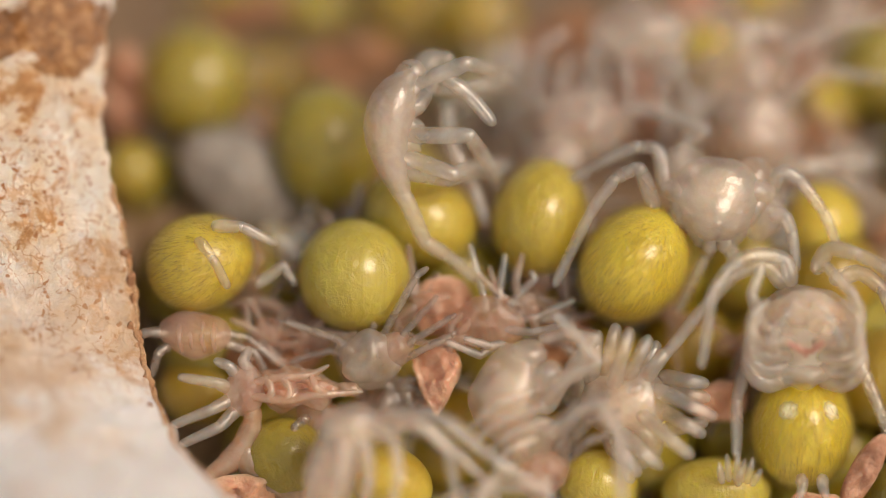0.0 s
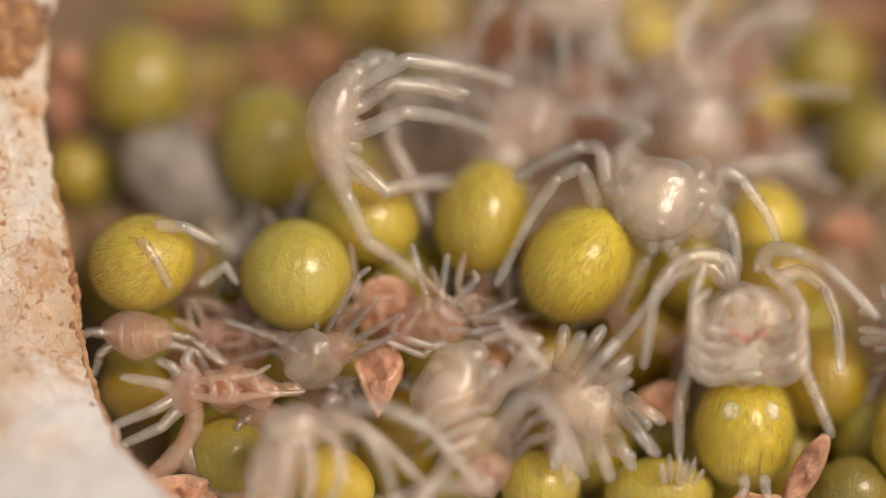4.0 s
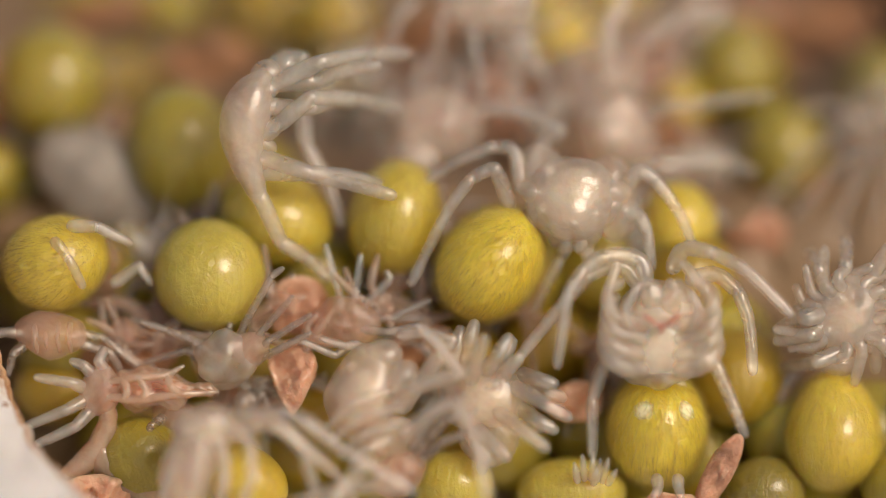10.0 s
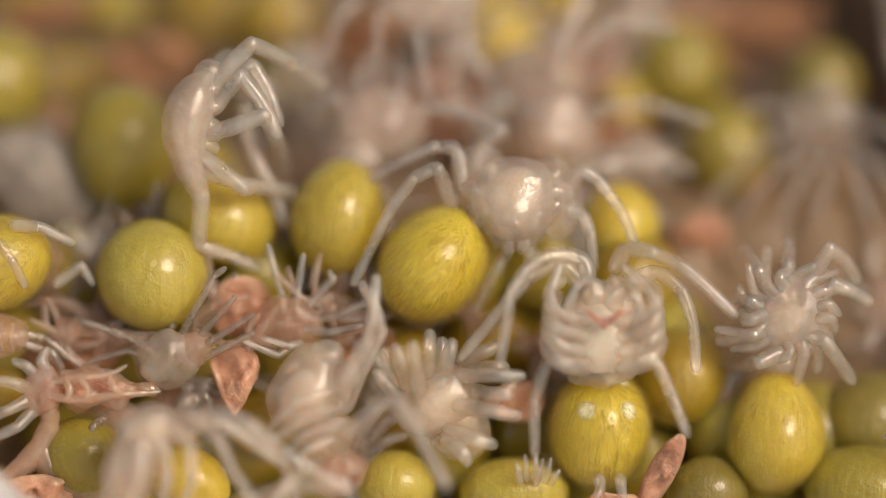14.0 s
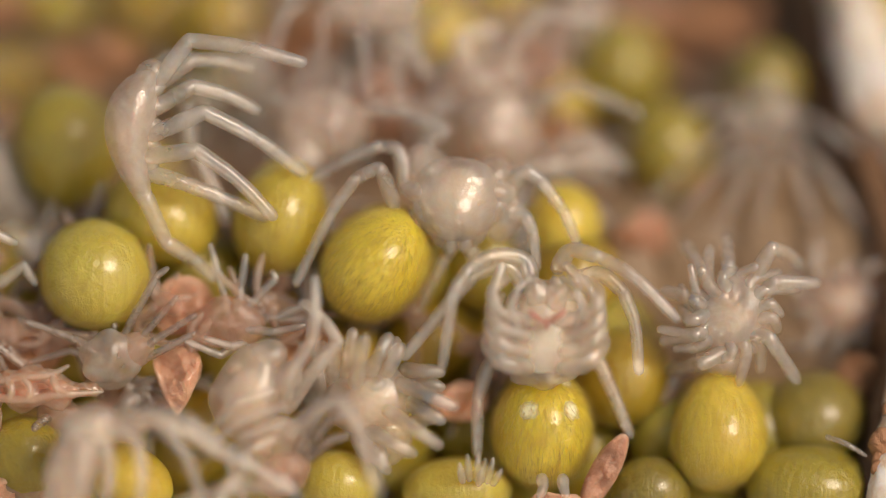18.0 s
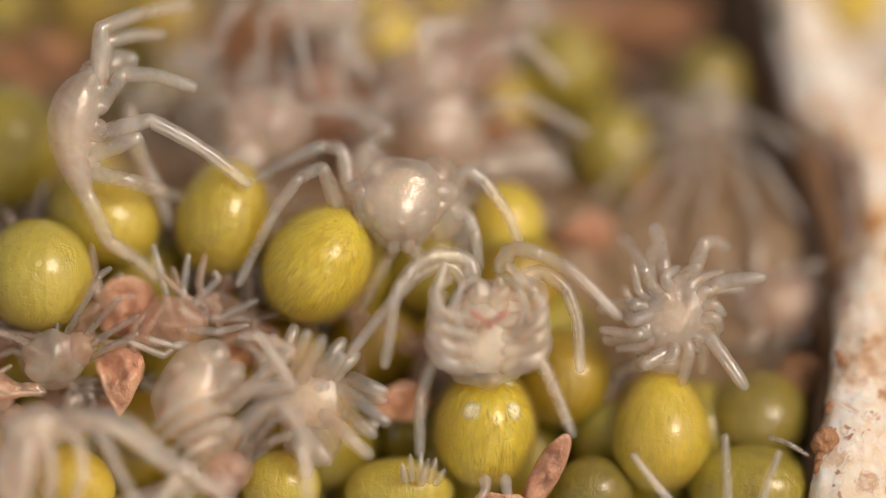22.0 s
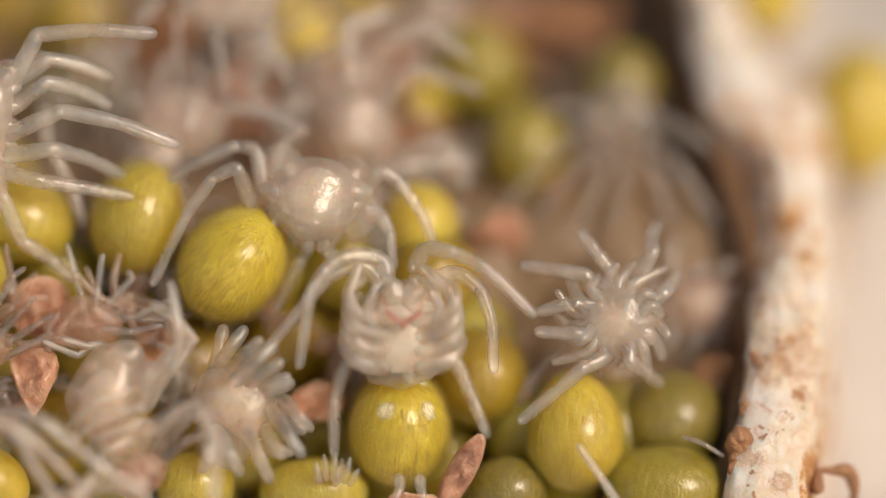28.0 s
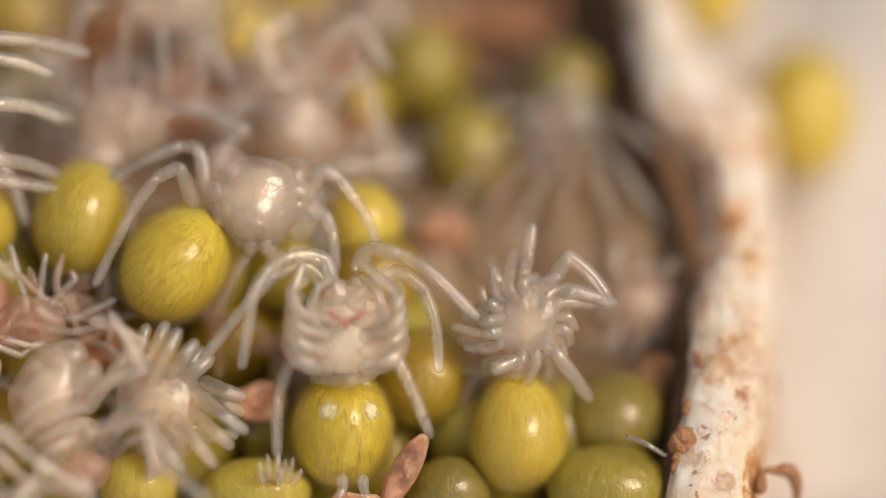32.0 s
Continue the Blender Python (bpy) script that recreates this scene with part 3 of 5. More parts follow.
SIDE = [
    [(733, 152), (785, 65, -0.05), (885, 72, -0.05), (985, 92)],
    [(735, 150, 0.1), (790, 95, 0.1), (846, 100, 0.1), (900, 115, 0.1)],
    [(736, 190), (795, 145), (858, 154), (915, 175)],
    [(725, 240, -0.05), (815, 185, -0.08), (915, 215, -0.08), (1010, 260, -0.05)],
    [(718, 278, -0.05), (805, 255, -0.08), (885, 290, -0.06), (960, 340, -0.05)],
    [(718, 304), (785, 335), (857, 370), (928, 410)],
    [(714, 344, 0.0), (752, 428, 0.1), (796, 456, 0.2), (838, 492, 0.3)],
    [(788, 194, 0.5), (794, 253, 0.5), (835, 329, 0.5), (858, 394, 0.5)],
]
BROAD = [
    [(1156, 362), (1135, 306, -0.15), (1121, 301, -0.15), (1088, 318, -0.15), (1044, 380, -0.1), (984, 500, -0.05)],
    [(1177, 333, 0.1), (1165, 268, 0.1), (1127, 259, 0.1), (1062, 289, 0.15), (983, 336, 0.25)],
    [(1197, 304, 0.4), (1215, 256, 0.5), (1247, 230, 0.5), (1185, 204, 0.6), (1115, 192, 0.7)],
    [(1362, 339, 0.1), (1385, 304, 0.0), (1415, 318, 0.0), (1456, 374, 0.0), (1480, 430, 0.05)],
    [(1368, 380), (1388, 383, -0.05), (1402, 412, -0.05), (1409, 474, -0.05)],
    [(1262, 427), (1244, 462, 0.1), (1203, 545, 0.2)],
    [(1285, 427, 0.05), (1303, 474, 0.1), (1268, 521, 0.2), (1221, 580, 0.3)],
    [(1374, 309, 0.6), (1421, 292, 0.8), (1480, 289, 0.9), (1556, 280, 1.0)],
]
BELLY = [
    [(1399, 494, -0.1), (1385, 459, -0.1), (1330, 453, -0.2), (1289, 477, -0.25), (1261, 521, -0.3), (1255, 563, -0.3), (1242, 645, -0.25)],
    [(1385, 501, -0.05), (1351, 470, -0.1), (1296, 487, -0.15), (1248, 542, -0.15), (1176, 631, -0.1)],
    [(1447, 473, -0.05), (1468, 442, -0.1), (1516, 449, -0.15), (1578, 484, -0.2), (1653, 559, -0.2)],
    [(1481, 494), (1523, 484), (1564, 514), (1583, 569), (1590, 652)],
    [(1399, 597, -0.1), (1351, 576, -0.2), (1330, 521, -0.25), (1347, 473, -0.2)],
    [(1461, 597, -0.1), (1519, 569, -0.2), (1509, 521, -0.25), (1464, 473, -0.2)],
    [(1365, 638, 0.15), (1327, 645, 0.2), (1304, 707, 0.2), (1304, 803, 0.2)],
    [(1481, 638, 0.2), (1516, 638, 0.25), (1550, 707, 0.25), (1574, 769, 0.25)],
]
FAN = [
    [(1728, 530), (1700, 480, -0.1), (1672, 435, -0.08), (1640, 388, 0)],
    [(1745, 525), (1752, 470, -0.05), (1754, 430, -0.05), (1754, 390, -0.02)],
    [(1770, 530), (1825, 440, -0.1), (1862, 470, -0.1), (1892, 510, -0.1)],
    [(1785, 545), (1831, 500, -0.15), (1866, 503, -0.2), (1906, 509, -0.2)],
    [(1722, 555), (1690, 530, -0.15), (1662, 518, -0.15), (1625, 508, -0.15)],
    [(1718, 585), (1690, 592, -0.2), (1660, 598, -0.2), (1622, 604, -0.2)],
    [(1741, 622, -0.1), (1700, 640, -0.2), (1655, 680, -0.2), (1590, 735, -0.2)],
    [(1780, 590, -0.1), (1818, 598, -0.2), (1844, 638, -0.25), (1872, 684, -0.25)],
]
FOLDED = [
    [(961, 707), (975, 666, -0.1), (1016, 604, -0.15), (1021, 563, -0.15), (1021, 497, -0.1)],
    [(968, 721, 0.1), (995, 659, 0.05), (1033, 590, 0.05), (1023, 542, 0.05), (1002, 504, 0.05)],
    [(940, 693, -0.2), (878, 714, -0.3), (837, 755, -0.3)],
    [(961, 721, -0.3), (892, 741, -0.35), (844, 776, -0.3)],
    [(961, 748, -0.3), (899, 769, -0.35), (858, 803, -0.3)],
    [(947, 776, -0.2), (899, 796, -0.3), (878, 824, -0.3)],
    [(899, 824, -0.3), (865, 858, -0.5), (837, 899, -0.6)],
    [(975, 762, -0.3), (1050, 707, -0.5), (1098, 762, -0.6), (1146, 858, -0.7)],
]
FRONT = [
    [(640, 742), (694, 778, -0.1), (706, 840, -0.15), (690, 905, -0.1)],
    [(664, 738), (738, 744, -0.1), (792, 800, -0.1), (812, 905, 0)],
    [(684, 732), (772, 738, -0.15), (856, 800, -0.1), (978, 884, 0)],
    [(612, 748), (646, 796, 0), (652, 850, 0), (640, 905, 0)],
    [(600, 755), (606, 812, -0.1), (588, 905, -0.1)],
    [(585, 765), (562, 820, 0), (540, 905, 0)],
    [(690, 738, 0.15), (758, 766, 0.2), (846, 842, 0.3), (890, 905, 0.3)],
    [(962, 858), (880, 862, 0.05), (800, 882, 0.05), (742, 905, 0.1)],
]
GLASSY = [
    [(673, 629), (685, 582, -0.05), (738, 488, -0.1), (755, 476, -0.1)],
    [(679, 635), (708, 600, -0.1), (773, 526, -0.15)],
    [(685, 641), (732, 603, -0.15), (805, 558, -0.2)],
    [(691, 647), (744, 621, -0.15), (803, 591, -0.2)],
    [(626, 624), (597, 603), (550, 585), (508, 571)],
    [(620, 635, 0.1), (585, 621, 0.1), (514, 641, 0.15)],
    [(655, 600, 0.1), (661, 576, 0.1), (650, 547, 0.2)],
    [(632, 612, 0.1), (573, 594, 0.15), (491, 565, 0.2)],
]
BLUSH = [
    [(861, 553), (855, 518), (832, 435)],
    [(879, 547), (885, 512), (894, 453)],
    [(891, 553), (917, 524), (947, 494), (941, 482)],
    [(897, 565), (950, 562), (1015, 532)],
    [(891, 582, -0.1), (944, 588, -0.15), (997, 576, -0.15)],
    [(885, 606, -0.1), (850, 629, -0.2), (788, 603, -0.25)],
    [(891, 612, -0.15), (867, 612, -0.25), (826, 599, -0.3)],
    [(903, 559, 0.1), (961, 565, 0.15), (1026, 565, 0.2)],
]


# the one seen from the side, waving its legs
side = Brood(697, 215, 0.0, "translucent white spiderling seen from the side, legs waving")
def along_back(points, k):
    return tube([(*side.near(x, y), r * k / GRAT) for x, y, r in points], 20, 8, False, 4)


BACK = [(722, 140, 22), (706, 165, 38), (692, 200, 45), (687, 240, 43), (694, 285, 33), (705, 325, 22), (714, 350, 15)]
part("carapace", along_back(BACK, 1.0), PALE, side.ob, "long milky body curved like a bow")
part("gut", along_back(BACK[1:6], 0.62), MILKY, side.ob)
side.body("head", 726, 134, 27, 31, 0.05, 26, -25, PALE, 0.02, 4, 2)
for i, (hx, hy) in enumerate(((728, 160), (730, 190), (726, 222), (722, 255), (718, 285))):
    side.body("hip", hx - 4, hy, 30, 19, 0.0, 20, 22 - 14 * i, PALE, 0.02, 5, 5 + i)
side.body("shed_skin", 768, 112, 38, 28, 0.25, 22, 20, LEG, 0.05, 4, 3, 0, "clear shed skin clinging to the back")
for i, pts in enumerate(SIDE):
    side.leg(pts, 0.066, LEG, 1, 10 + i, 0.30)

# the broad one with a bristly abdomen
broad = Brood(1262, 352, 0.15, "translucent spiderling with a bright bristly yellow abdomen")
broad.abdomen(1125, 466, 89, 111, 0.1, -36, YOLK_BRIGHT, 560, 31, 0.06)
broad.body("carapace", 1266, 354, 84, 76, 0.03, 70, 12, WET, 0.06, 2.6, 5, 0, "clear glossy domed carapace", 5)
broad.body("stomach", 1262, 354, 58, 52, 0.03, 46, 20, CREAM, 0.05, 3.0, 14, 0, "cream stomach showing through")
broad.body("head", 1216, 308, 44, 52, 0.2, 40, 32, PALE, 0.05, 3, 6)
broad.body("collar", 1330, 330, 52, 56, 0.2, 44, -20, PALE, 0.06, 3, 7)
broad.body("lobe", 1262, 396, 46, 30, -0.14, 28, -8, WET, 0.05, 4, 8)
for i, (hx, hy, tilt) in enumerate(((1206, 346, 66), (1212, 378, 40), (1322, 380, -46), (1328, 350, -70), (1232, 402, 20), (1300, 402, -25))):
    broad.body("hip", hx, hy, 24, 40, -0.02, 26, tilt, PALE, 0.06, 5, 60 + i)
broad.body("chelicera", 1255, 428, 15, 24, -0.05, 15, 10, PALE, 0.02, 5, 8)
broad.body("chelicera", 1282, 425, 15, 24, -0.05, 15, -10, PALE, 0.02, 5, 9)
broad.body("hip", 1190, 395, 32, 24, 0.05, 25, 30, PALE, 0.03, 5, 10)
broad.body("hip", 1350, 385, 46, 34, 0.1, 30, 60, PALE, 0.03, 5, 11)
broad.limbs(BROAD, 0.062, LEG, 20)

# the one that shows its underside
belly = Brood(1426, 585, -0.1, "spiderling showing its pale underside above a spotted yellow abdomen")
ab = belly.abdomen(1421, 757, 89, 107, 0.38, 0, YOLK_BRIGHT, 520, 41, 0.05)
def skin_spot(abdomen, x, y, r, rx=89, ry=107, seed=41, taper=0.08):
    """A thin chalky patch that follows the swell of the abdomen."""
    bm = bmesh.new()
    off = Vector((seed * 3.1, seed * 1.7, seed * 0.9))

    def skin(px, py, over):
        cy = max(-0.98, min(0.98, py / ry))
        k = 1 - taper * cy
        cx = px / rx / k
        c = Vector((cx, cy, math.sqrt(max(0.02, 1 - cx * cx - cy * cy))))
        p = Vector((c.x * rx * k, c.y * ry, c.z * (rx + ry) / 2 * k)) / GRAT
        return p + c * (noise.noise(p * 1.2 + off) * 0.03 + over)

    mid = skin(x, y, 0.004)
    rings = [[bm.verts.new(skin(x + r * q / 6 * math.cos(a * math.pi / 12), y + r * q / 6 * math.sin(a * math.pi / 12), 0.005) - mid) for a in range(24)] for q in range(1, 7)]
    centre = bm.verts.new(skin(x, y, 0.005) - mid)
    for k in range(24):
        bm.faces.new((centre, rings[0][k], rings[0][(k + 1) % 24]))
        for one, two in zip(rings, rings[1:]):
            bm.faces.new((one[k], two[k], two[(k + 1) % 24], one[(k + 1) % 24]))
    part("white_spot", bm, WHITE, abdomen, "chalky white spot", mid)


for sx, sy, sr in ((-26, 30, 22), (50, 30, 20), (-14, 82, 16), (18, 84, 15), (42, 78, 12)):
    skin_spot(ab, sx, sy, sr)
for sx in (1418, 1455):
    belly.leg([(sx, 848, 0.0), (sx + 2, 864, -0.05), (sx + (sx - 1436) * 0.3, 880, -0.1)], 0.05, PALE, 2, sx, name="spinneret")
belly.legs.clear()
belly.body("sternum", 1424, 612, 56, 50, -0.16, 26, 0, CREAM, 0.05, 5, 12)
belly.mass("gut", 1424, 584, 86, 76, 0.06, 0, CREAM, 16, 5)
belly.mass("carapace", 1424, 580, 88, 82, 0.08, 0, PALE, 13, 6)
for sgn in (-1, 1):
    for k in range(4):
        belly.leg([(1424 + sgn * (34 - 3 * k), 648 - 26 * k, -0.22), (1424 + sgn * (72 + 3 * k), 642 - 30 * k, -0.34), (1424 + sgn * (101 - 2 * k), 612 - 32 * k, -0.28),
                   (1424 + sgn * (94 - 8 * k), 580 - 28 * k, -0.15)], 0.076 - 0.004 * k, PALE, 3, 20 + k + sgn, name="hip")
    belly.body("chelicera", 1426 + sgn * 17, 522, 21, 34, -0.16, 16, sgn * 10, PALE, 0.06, 7, 30 + sgn)
    belly.body("fang", 1426 + sgn * 17, 562, 21, 4.6, -0.37, 6, sgn * 38, ROSE, 0.01, 8, 32 + sgn, 0, "rose-brown fang")
    belly.leg([(1426 + sgn * 48, 590, -0.25), (1426 + sgn * 62, 550, -0.38), (1426 + sgn * 50, 510, -0.38), (1426 + sgn * 26, 492, -0.3)], 0.045, LEG, 3, 35 + sgn, name="pedipalp")
belly.body("lip", 1426, 574, 5, 11, -0.36, 5, 0, ROSE, 0.01, 8, 36)
belly.body("collar", 1424, 662, 60, 24, 0.0, 40, 0, PALE, 0.05, 6, 37)
belly.shell = next(c for c in belly.ob.children if c.name.startswith("carapace"))
for c in list(belly.ob.children):
    if c.name.split(".")[0] in ("sternum", "gut", "hip", "chelicera", "fang", "pedipalp", "lip"):
        c.parent, c.location = belly.shell, c.location - belly.shell.location
belly.legs.clear()
belly.limbs(BELLY, 0.067, LEG, 40)

# the one with its legs fanned out over a smooth abdomen
fan = Brood(1722, 590, 0.1, "translucent spiderling fanning its legs above a streaked yellow abdomen")
fan.abdomen(1732, 762, 86, 110, 0.22, 2, YOLK, 160, 51, 0.16)
fan.shell = fan.mass("carapace", 1752, 558, 84, 80, 0.05, 0, PALE, 40, 5)
inner = [fan.mass("gut", 1752, 562, 54, 52, 0.04, 0, CREAM, 17, 5), fan.mass("head", 1748, 528, 42, 38, -0.02, 0, LEG, 41, 9),
         fan.body("collar", 1740, 640, 40, 28, 0.05, 34, 0, PALE, 0.03, 4, 42)]
for i, (hx, hy) in enumerate(((1694, 545), (1688, 576), (1696, 606), (1790, 545), (1802, 576), (1792, 606))):
    inner.append(fan.body("hip", hx, hy, 24, 16, -0.05, 16, (-20 + 20 * (i % 3)) * (1 if i < 3 else -1), LEG, 0.05, 6, 43 + i))
for i in range(17):
    a, reach_out = radians(21.2 * i + 7), 88 + 13 * (i * 7 % 4)
    inner.append(fan.leg([(1752 + 40 * math.cos(a), 558 - 38 * math.sin(a), -0.10), (1752 + 72 * math.cos(a + 0.18), 558 - 68 * math.sin(a + 0.18), -0.20 + 0.05 * (i % 4)),
                          (1752 + reach_out * math.cos(a - 0.1), 558 - (reach_out - 6) * math.sin(a - 0.1), -0.12 + 0.09 * (i % 3))], 0.046 + 0.006 * (i % 3), (LEG, PALE)[i % 2], 2, 260 + i, 0.3, "palp"))
for c in inner:
    c.parent, c.location = fan.shell, c.location - fan.shell.location
fan.legs.clear()
for i, pts in enumerate(FAN):
    fan.leg(pts, 0.064, LEG, 1, 50 + i, 0.3)

# two folded ones in the foreground heap
folded = Brood(905, 705, -0.35, "milky spiderling with folded legs, half out of its skin")
folded.body("carapace", 900, 694, 62, 88, 0.1, 60, -26, MILKY, 0.06, 3, 50, 0.08)
folded.mass("gut", 896, 704, 40, 58, 0.1, -26, CREAM, 54, 7)
folded.body("head", 934, 628, 34, 30, 0.04, 30, -20, PALE, 0.05, 4, 51)
folded.body("hip", 968, 668, 34, 24, -0.02, 24, 50, PALE, 0.04, 5, 58)
folded.body("mark", 874, 650, 17, 10, -0.14, 9, 50, PINK, 0.04, 8, 53, 0, "faint rose-brown blotch")
folded.body("abdomen", 950, 790, 55, 60, 0.25, 45, 10, MILKY, 0.08, 4, 52)
for i, pts in enumerate(FOLDED):
    folded.leg(pts, 0.044 if 2 <= i <= 5 else 0.064, PALE if 2 <= i <= 5 else MILKY, seed=60 + i)

finger = Brood(1120, 700, -0.05, "pale spiderling with short thick legs spread like fingers")
finger.mass("carapace", 1122, 704, 76, 64, 0.02, 10, PALE, 55, 5)
finger.mass("stomach", 1122, 712, 52, 44, 0.02, 0, CREAM, 57, 4)
finger.mass("abdomen", 1140, 770, 54, 56, 0.15, -10, PALE, 56, 6)
for k, (x0, y0, x1, y1, dw) in enumerate(((1084, 668, 1098, 577, -0.12), (1100, 676, 1122, 582, -0.26), (1120, 668, 1155, 594, -0.18), (1150, 668, 1188, 614, -0.14),
                                          (1190, 656, 1258, 664, -0.10), (1180, 680, 1276, 720, -0.24), (1156, 728, 1238, 790, -0.30), (1122, 762, 1186, 812, -0.22),
                                          (1062, 680, 1066, 590, -0.08), (1200, 750, 1260, 734, -0.02), (1132, 792, 1138, 838, -0.12), (1138, 672, 1170, 604, -0.06),
                                          (1196, 672, 1262, 690, 0.0), (1190, 716, 1258, 752, -0.12), (1110, 772, 1148, 826, -0.16), (1070, 700, 1040, 606, 0.0))):
    finger.leg([(x0, y0, dw + 0.12), ((x0 + x1) / 2, (y0 + y1) / 2, dw - 0.03), (x1, y1, dw)], 0.062, (PALE, LEG, LEG)[k % 3], 2, 230 + k, 0.2)
finger.body("mouth", 1135, 680, 16, 9, -0.32, 8, 20, PALE, 0.05, 9, 59)

front = Brood(600, 775, -0.8, "milky spiderling sprawled over the rim of the heap")
front.body("carapace", 622, 756, 62, 44, 0.1, 46, -4, MILKY, 0.06, 3, 60)
front.body("head", 690, 752, 38, 28, 0.08, 30, 10, MILKY, 0.05, 4, 62)
front.body("gut", 622, 762, 50, 26, 0.1, 34, -4, CREAM, 0.04, 4, 20)
front.body("abdomen", 590, 826, 52, 92, 0.15, 50, -14, MILKY, 0.06, 3, 61)
front.body("abdomen_core", 592, 836, 32, 64, 0.15, 34, -14, MILKY, 0.05, 4, 64)
for i, pts in enumerate(FRONT):
    front.leg(pts, 0.054 + 0.006 * (i * 5 % 4), (MILKY, PALE, LEG)[i % 3], seed=80 + i)

lowly = Brood(967, 832, -0.4, "pinkish hatchling with dark grey leg tips among milky legs")
lowly.mass("carapace", 962, 840, 50, 40, 0.0, 24, PINK, 62, 16)
for i, pts in enumerate(([(985, 795), (1025, 728, -0.1), (1074, 700, -0.1)], [(995, 800), (1040, 745, -0.1), (1092, 728, -0.1)], [(1000, 815), (1040, 780, -0.1), (1072, 772, -0.1)], [(930, 800), (905, 770, -0.1), (890, 790, -0.1)])):
    lowly.leg(pts, 0.045, GREY if i < 3 else PINK, 1, 240 + i)

glassy = Brood(655, 640, 0.0, "small pinkish spiderling with glassy grey legs")
glassy.body("carapace", 655, 638, 54, 52, 0.0, 50, 0, PALE, 0.07, 5, 65)
glassy.body("head", 700, 618, 30, 28, -0.05, 26, 0, PINK, 0.04, 4, 66)
glassy.limbs(GLASSY, 0.036, GREY, 90)

blush = Brood(870, 570, 0.15, "small pink spiderling with short clear legs")
blush.mass("carapace", 868, 572, 62, 50, 0.0, 0, PINK, 70, 8)
blush.limbs(BLUSH, 0.04, LEG, 100)

hook = Brood(530, 752, 0.0, "dark curled leg of a hatchling hooked over an egg")
hook.body("carapace", 560, 735, 36, 26, 0.1, 26, 0, PINK, 0.06, 5, 63)
hook.leg([(545, 738), (522, 756, -0.1), (513, 788, -0.12)], 0.04, GREY, 1, 250)

pinkish = Brood(345, 592, 0.05, "curled pink spiderling beside the nest wall")
pinkish.mass("carapace", 345, 592, 66, 40, 0.0, -8, PINK, 75, 8)
for i in range(4):
    pinkish.leg([(320 + i * 20, 575, -0.12), (318 + i * 20, 600, -0.2), (322 + i * 20, 622, -0.12)], 0.026, PINK, 2, 110 + i, name="fold")
for i, pts in enumerate(([(300, 592), (262, 588, -0.05), (240, 600, -0.05), (238, 616, -0.05)], [(300, 612), (280, 625, -0.05), (270, 662, -0.05)],
                         [(395, 590), (440, 600, 0.05), (500, 650, 0.1)], [(390, 605), (450, 625, 0.05), (470, 660, 0.1)])):
    pinkish.leg(pts, 0.042, GREY, seed=115 + i)

salmon = Brood(430, 695, -0.1, "salmon-pink spiderling with blunt pale legs, stuck to a shed skin")
salmon.mass("carapace", 432, 690, 36, 46, 0.0, 0, PINK, 80, 6)
salmon.body("abdomen", 530, 688, 112, 34, 0.05, 32, -3, SALMON, 0.14, 4, 81, 0, "crumpled wet salmon skin", 5, 0.05)
salmon.body("core", 520, 690, 88, 22, 0.08, 20, -3, FLAKE, 0.10, 5, 82, 0, "rusty shrivelled core", 4, 0.05)
for i, pts in enumerate(([(412, 690), (385, 678, -0.1), (322, 668, -0.12)], [(412, 705), (375, 725, -0.1), (308, 752, -0.12)], [(418, 725), (390, 755, -0.1), (325, 785, -0.12)],
                         [(425, 670), (405, 648, -0.05), (385, 640, -0.05)], [(445, 665), (430, 640, -0.05), (440, 620, 0.0)])):
    salmon.leg(pts, 0.055, PALE, seed=120 + i)

STRANDS = [
    [(440, 700, 0.0, 0.07), (446, 745, 0.05, 0.09), (430, 790, 0.1, 0.11), (396, 826, 0.1, 0.10), (366, 846, 0.1, 0.06)],
    [(428, 785, 0.1, 0.09), (450, 832, 0.1, 0.13), (500, 868, 0.1, 0.12), (560, 890, 0.1, 0.09)],
    [(452, 676, -0.10, 0.035), (500, 668, -0.14, 0.04), (548, 664, -0.12, 0.032), (580, 648, -0.1, 0.018)],
    [(448, 702, -0.10, 0.04), (505, 708, -0.14, 0.038), (556, 700, -0.14, 0.04), (640, 694, -0.05, 0.016)],
    [(500, 668, -0.14, 0.034), (514, 690, -0.17, 0.03), (508, 708, -0.14, 0.034)],
    [(552, 666, -0.12, 0.03), (562, 688, -0.17, 0.034), (586, 698, -0.1, 0.024)],
    [(470, 668, -0.12, 0.03), (482, 690, -0.17, 0.034), (474, 708, -0.12, 0.03)],
]
for i, pts in enumerate(STRANDS):
    part("skin_strand", tube([(*salmon.near(x, y, w), r) for x, y, w, r in pts], 10, 5, True, 300 + i), SALMON, salmon.ob, "wet salmon strand of torn skin")

upright = Brood(1035, 225, 1.05, "pale spiderling with its yellow abdomen hanging below")
upright.abdomen(955, 387, 84, 104, -0.5, -8, YOLK_MID, 160, 61, 0.05)
upright.mass("carapace", 1035, 220, 84, 66, 0.0, 0, MILKY, 85, 9)
upright.mass("collar", 985, 285, 50, 46, -0.1, 0, PALE, 86, 7)
